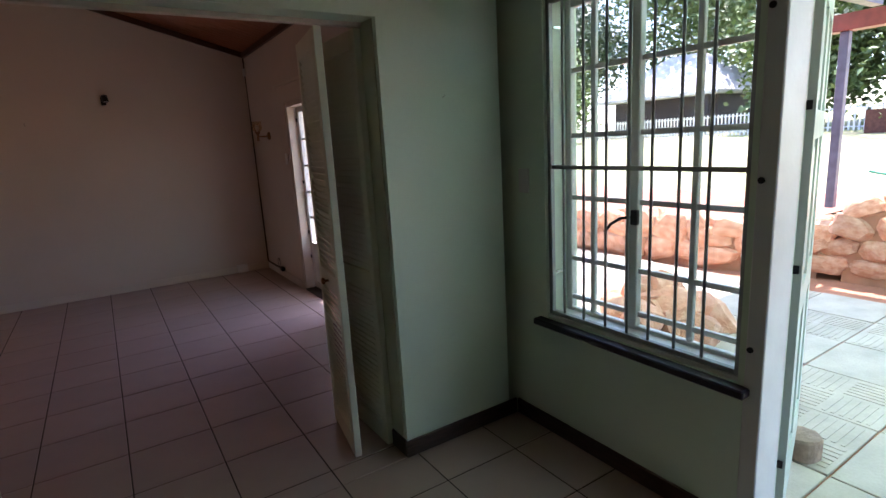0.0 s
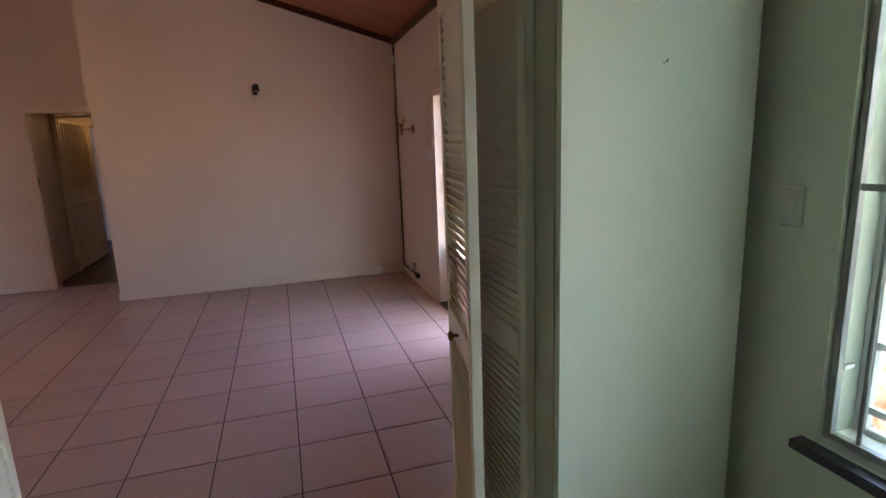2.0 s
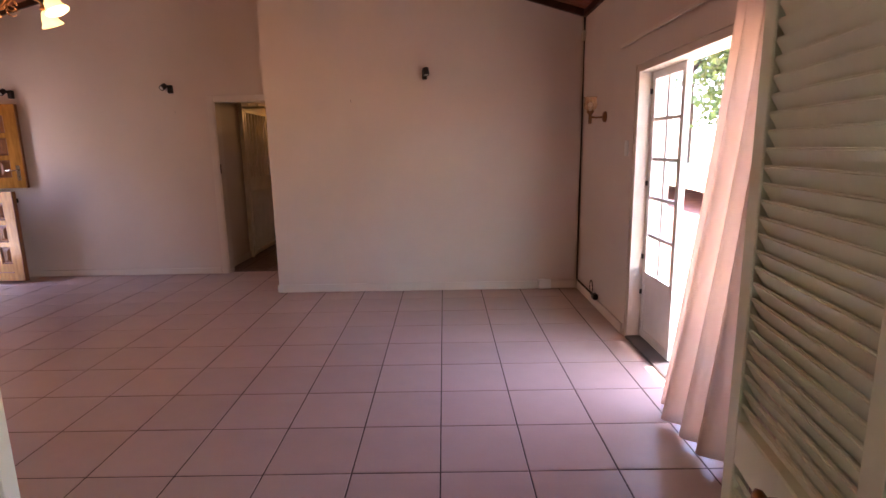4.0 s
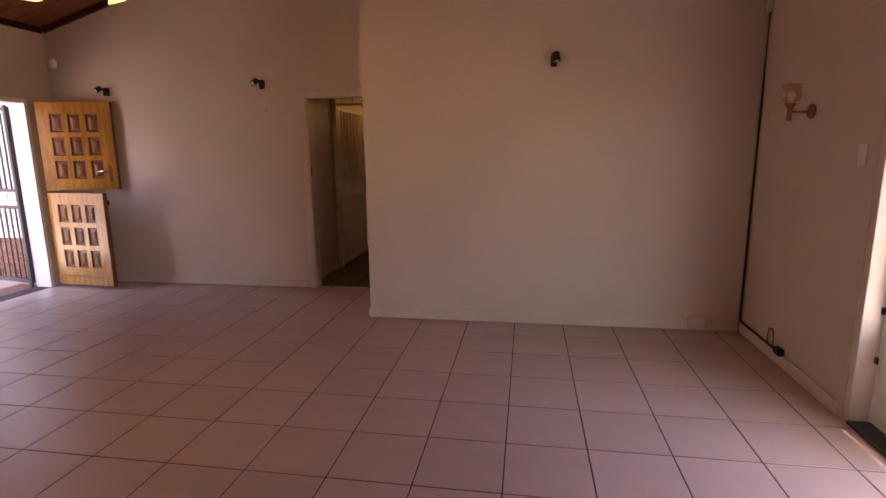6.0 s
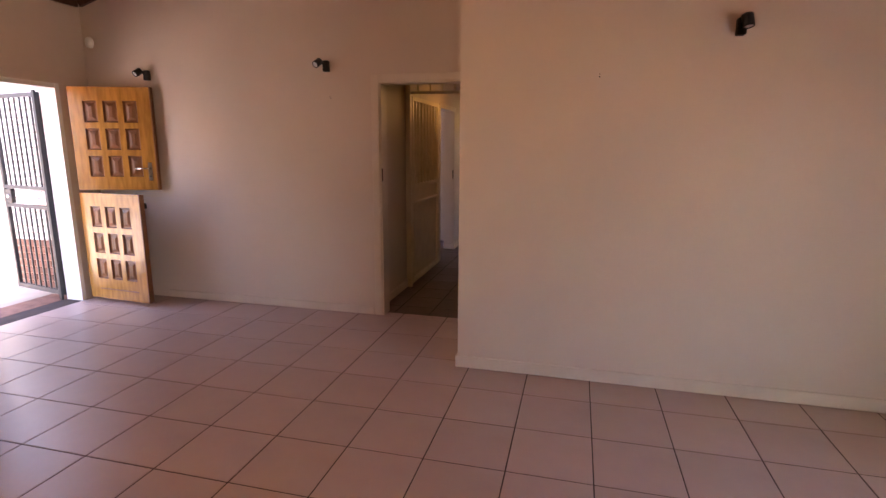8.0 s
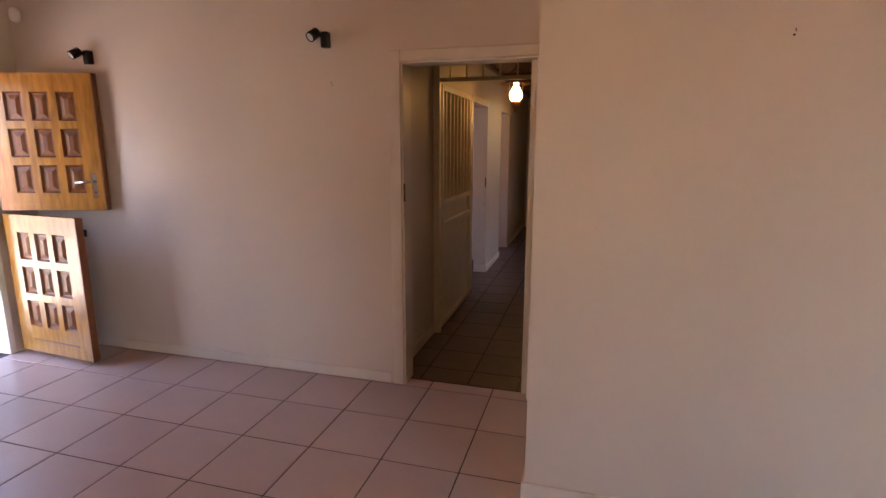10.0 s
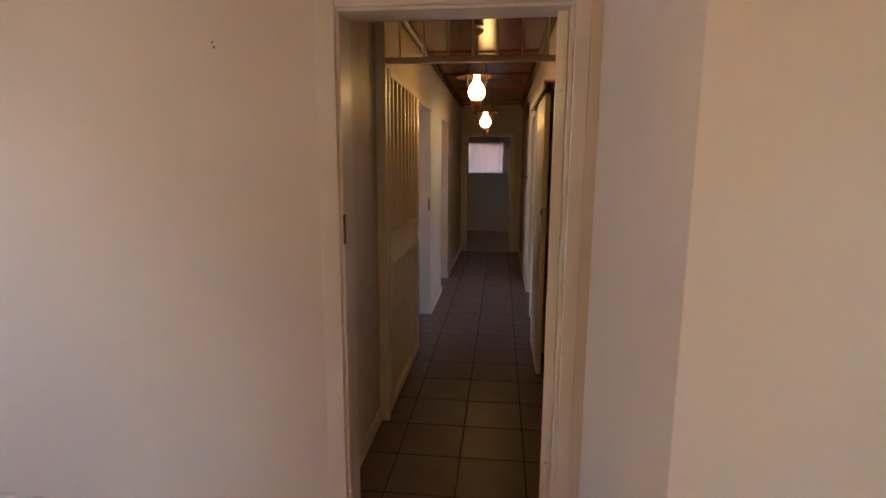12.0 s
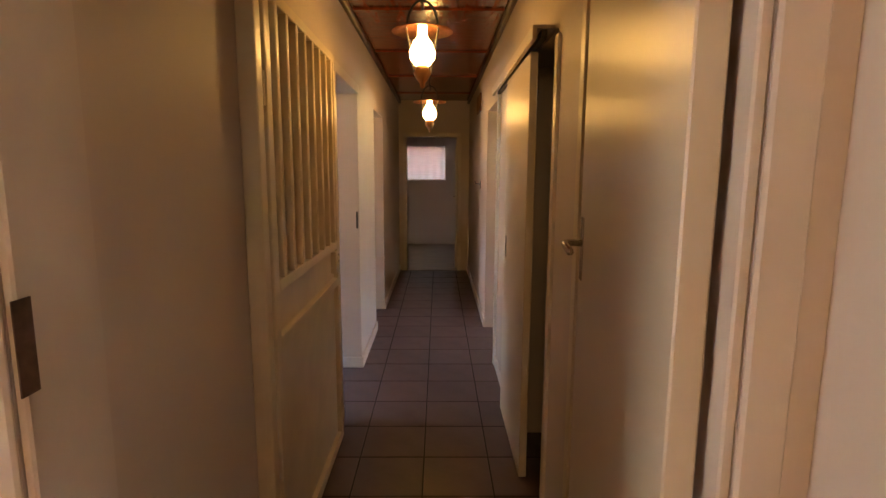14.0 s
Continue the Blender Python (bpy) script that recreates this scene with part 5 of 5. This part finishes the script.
for a, b in zip(cols, cols[1:]):
    bm.faces.new((a[0], b[0], b[1], a[1]))
part("fabric", bm, BLIND, bl, "", True)
tl2 = BLIND.node_tree
tn = tl2.nodes.new("ShaderNodeBsdfTranslucent")
tn.inputs[0].default_value = (0.72, 0.68, 0.66, 1)
mx2 = tl2.nodes.new("ShaderNodeMixShader")
mx2.inputs[0].default_value = 0.07
tl2.links.new(tl2.nodes["Principled BSDF"].outputs[0], mx2.inputs[1])
tl2.links.new(tn.outputs[0], mx2.inputs[2])
tl2.links.new(mx2.outputs[0], tl2.nodes["Material Output"].inputs[0])
part("head_rail", boxes((FX0 - 0.01, FX1 + 0.01, FWY - 0.03, FWY - 0.0005, FZ1 + 0.002, FZ1 + 0.03)), WHITE, bl)
hk = thing("coat_hook", "small dark double hook on the corridor wall", "hook", (CX1, 12.0, 1.33))
part("plate", boxes((-0.006, -0.0005, -0.012, 0.012, -0.05, 0.03), bevel=0.002), IRON, hk)
part("prong", tube(bmesh.new(), [(-0.006, 0, 0), (-0.05, 0, 0.005), (-0.06, 0, 0.03)], 0.005, 6), IRON, hk)
vn = thing("wall_vent", "small brown wooden board high on the corridor wall", "wall box", (CX1, 12.25, 2.17))
part("board", boxes((-0.02, -0.0005, -0.22, 0.22, -0.09, 0.09), bevel=0.004), WOODD, vn)
lk2 = thing("gate_bolt", "black bolt on the jamb of the side doorway", "bolt", (CX0 - 0.02, LW1, 1.05))
part("plate", boxes((0.0, 0.012, -0.012, -0.0005, 0.0, 0.12), bevel=0.002), BLACK, lk2)
oil_lamp(9.1, 2.02)
oil_lamp(11.25, 1.97)
for k in range(5):
    a = 2 * math.pi * k / 5 + 0.05
    bulb("chandelier_light", (CHX + 0.37 * math.cos(a), CHY + 0.37 * math.sin(a), CHZ - 0.09), CHAND_W, (1.0, 0.62, 0.28), 0.04)


# ---- floors: slabs with tiles laid on them ----
G = 0.405
TT = 0.0025
tile_meshes = {}


def tile_mesh(w, d, material, key):
    k = (key, round(w, 3), round(d, 3))
    if k not in tile_meshes:
        bm = bmesh.new()
        b = 0.002
        lo = [bm.verts.new(p) for p in ((0, 0, -0.006), (w, 0, -0.006), (w, d, -0.006), (0, d, -0.006))]
        mid = [bm.verts.new(p) for p in ((0, 0, -b), (w, 0, -b), (w, d, -b), (0, d, -b))]
        up = [bm.verts.new(p) for p in ((b, b, 0), (w - b, b, 0), (w - b, d - b, 0), (b, d - b, 0))]
        bm.faces.new(up)
        for a, c in ((lo, mid), (mid, up)):
            for i in range(4):
                bm.faces.new((a[i], a[(i + 1) % 4], c[(i + 1) % 4], c[i]))
        me = mesh_of("tile", bm, material)
        tile_meshes[k] = me
    return tile_meshes[k]


def lay(parent, xs, ys, clip, step, material, key, joint=0.0062, name="tile"):
    """Tiles between grid lines, cut to the clip rectangle."""
    for i in xs:
        for j in ys:
            x0, x1 = max(i[0] + joint / 2, clip[0]), min(i[1] - joint / 2, clip[1])
            y0, y1 = max(j[0] + joint / 2, clip[2]), min(j[1] - joint / 2, clip[3])
            if x1 - x0 < 0.015 or y1 - y0 < 0.015:
                continue
            ob = new(name, tile_mesh(x1 - x0, y1 - y0, material, key))
            ob.parent = parent
            ob.matrix_basis = pose(x0, y0, random.uniform(-0.0006, 0.0002), random.uniform(-0.03, 0.03), random.uniform(-0.03, 0.03), 0)


def lines(origin, step, lo, hi):
    a = math.floor((lo - origin) / step)
    b = math.ceil((hi - origin) / step)
    return [(origin + k * step, origin + (k + 1) * step) for k in range(a, b)]


floor = structure("floor", boxes((XWO + 0.02, XO - 0.02, YP0 - 0.2, YN + 0.07, -0.08, -TT), (DX0 - 0.08, DX1 + 0.08, YN + 0.07, YN + 0.1, -0.08, -TT)), GROUT, "beige ceramic tiled floor with dark joints", "floor")
lay(floor, lines(0, G, XW, -1.63), lines(3.0, G, YP0, YN), (XW, -1.62, YP0 + 0.0, YN + 0.09), G, TILE, "a")
lay(floor, lines(0, G, -1.61, XE), lines(3.0, G, YP0, YC), (-1.62, XE + 0.02, YP0, YC + 0.02), G, TILE, "a")
porch = structure("floor_porch", boxes((-4.2, XO - 0.02, -3.2, YP0 - 0.2, -0.08, -TT)), GROUT, "beige ceramic tiled floor with dark joints", "floor")
lay(porch, lines(0, G, -1.2, XR), lines(3.0, G, -0.95, YP0), (-1.3, XR, -1.1, YP0 - 0.0025), G, TILE, "a")
CG = 0.329
hall = structure("floor_corridor", boxes((CX0 - 0.15, CX1 + 0.15, YN + 0.1, CY1 + 0.14, -0.08, -TT)), DGROUT, "dark brown ceramic tiled corridor floor", "floor")
lay(hall, lines(-2.20, CG, CX0 - 0.15, CX1 + 0.15), lines(9.024, CG, YN + 0.1, CY1), (CX0 - 0.15, CX1 + 0.15, YN + 0.1, CY1), CG, DTILE, "c", 0.007)
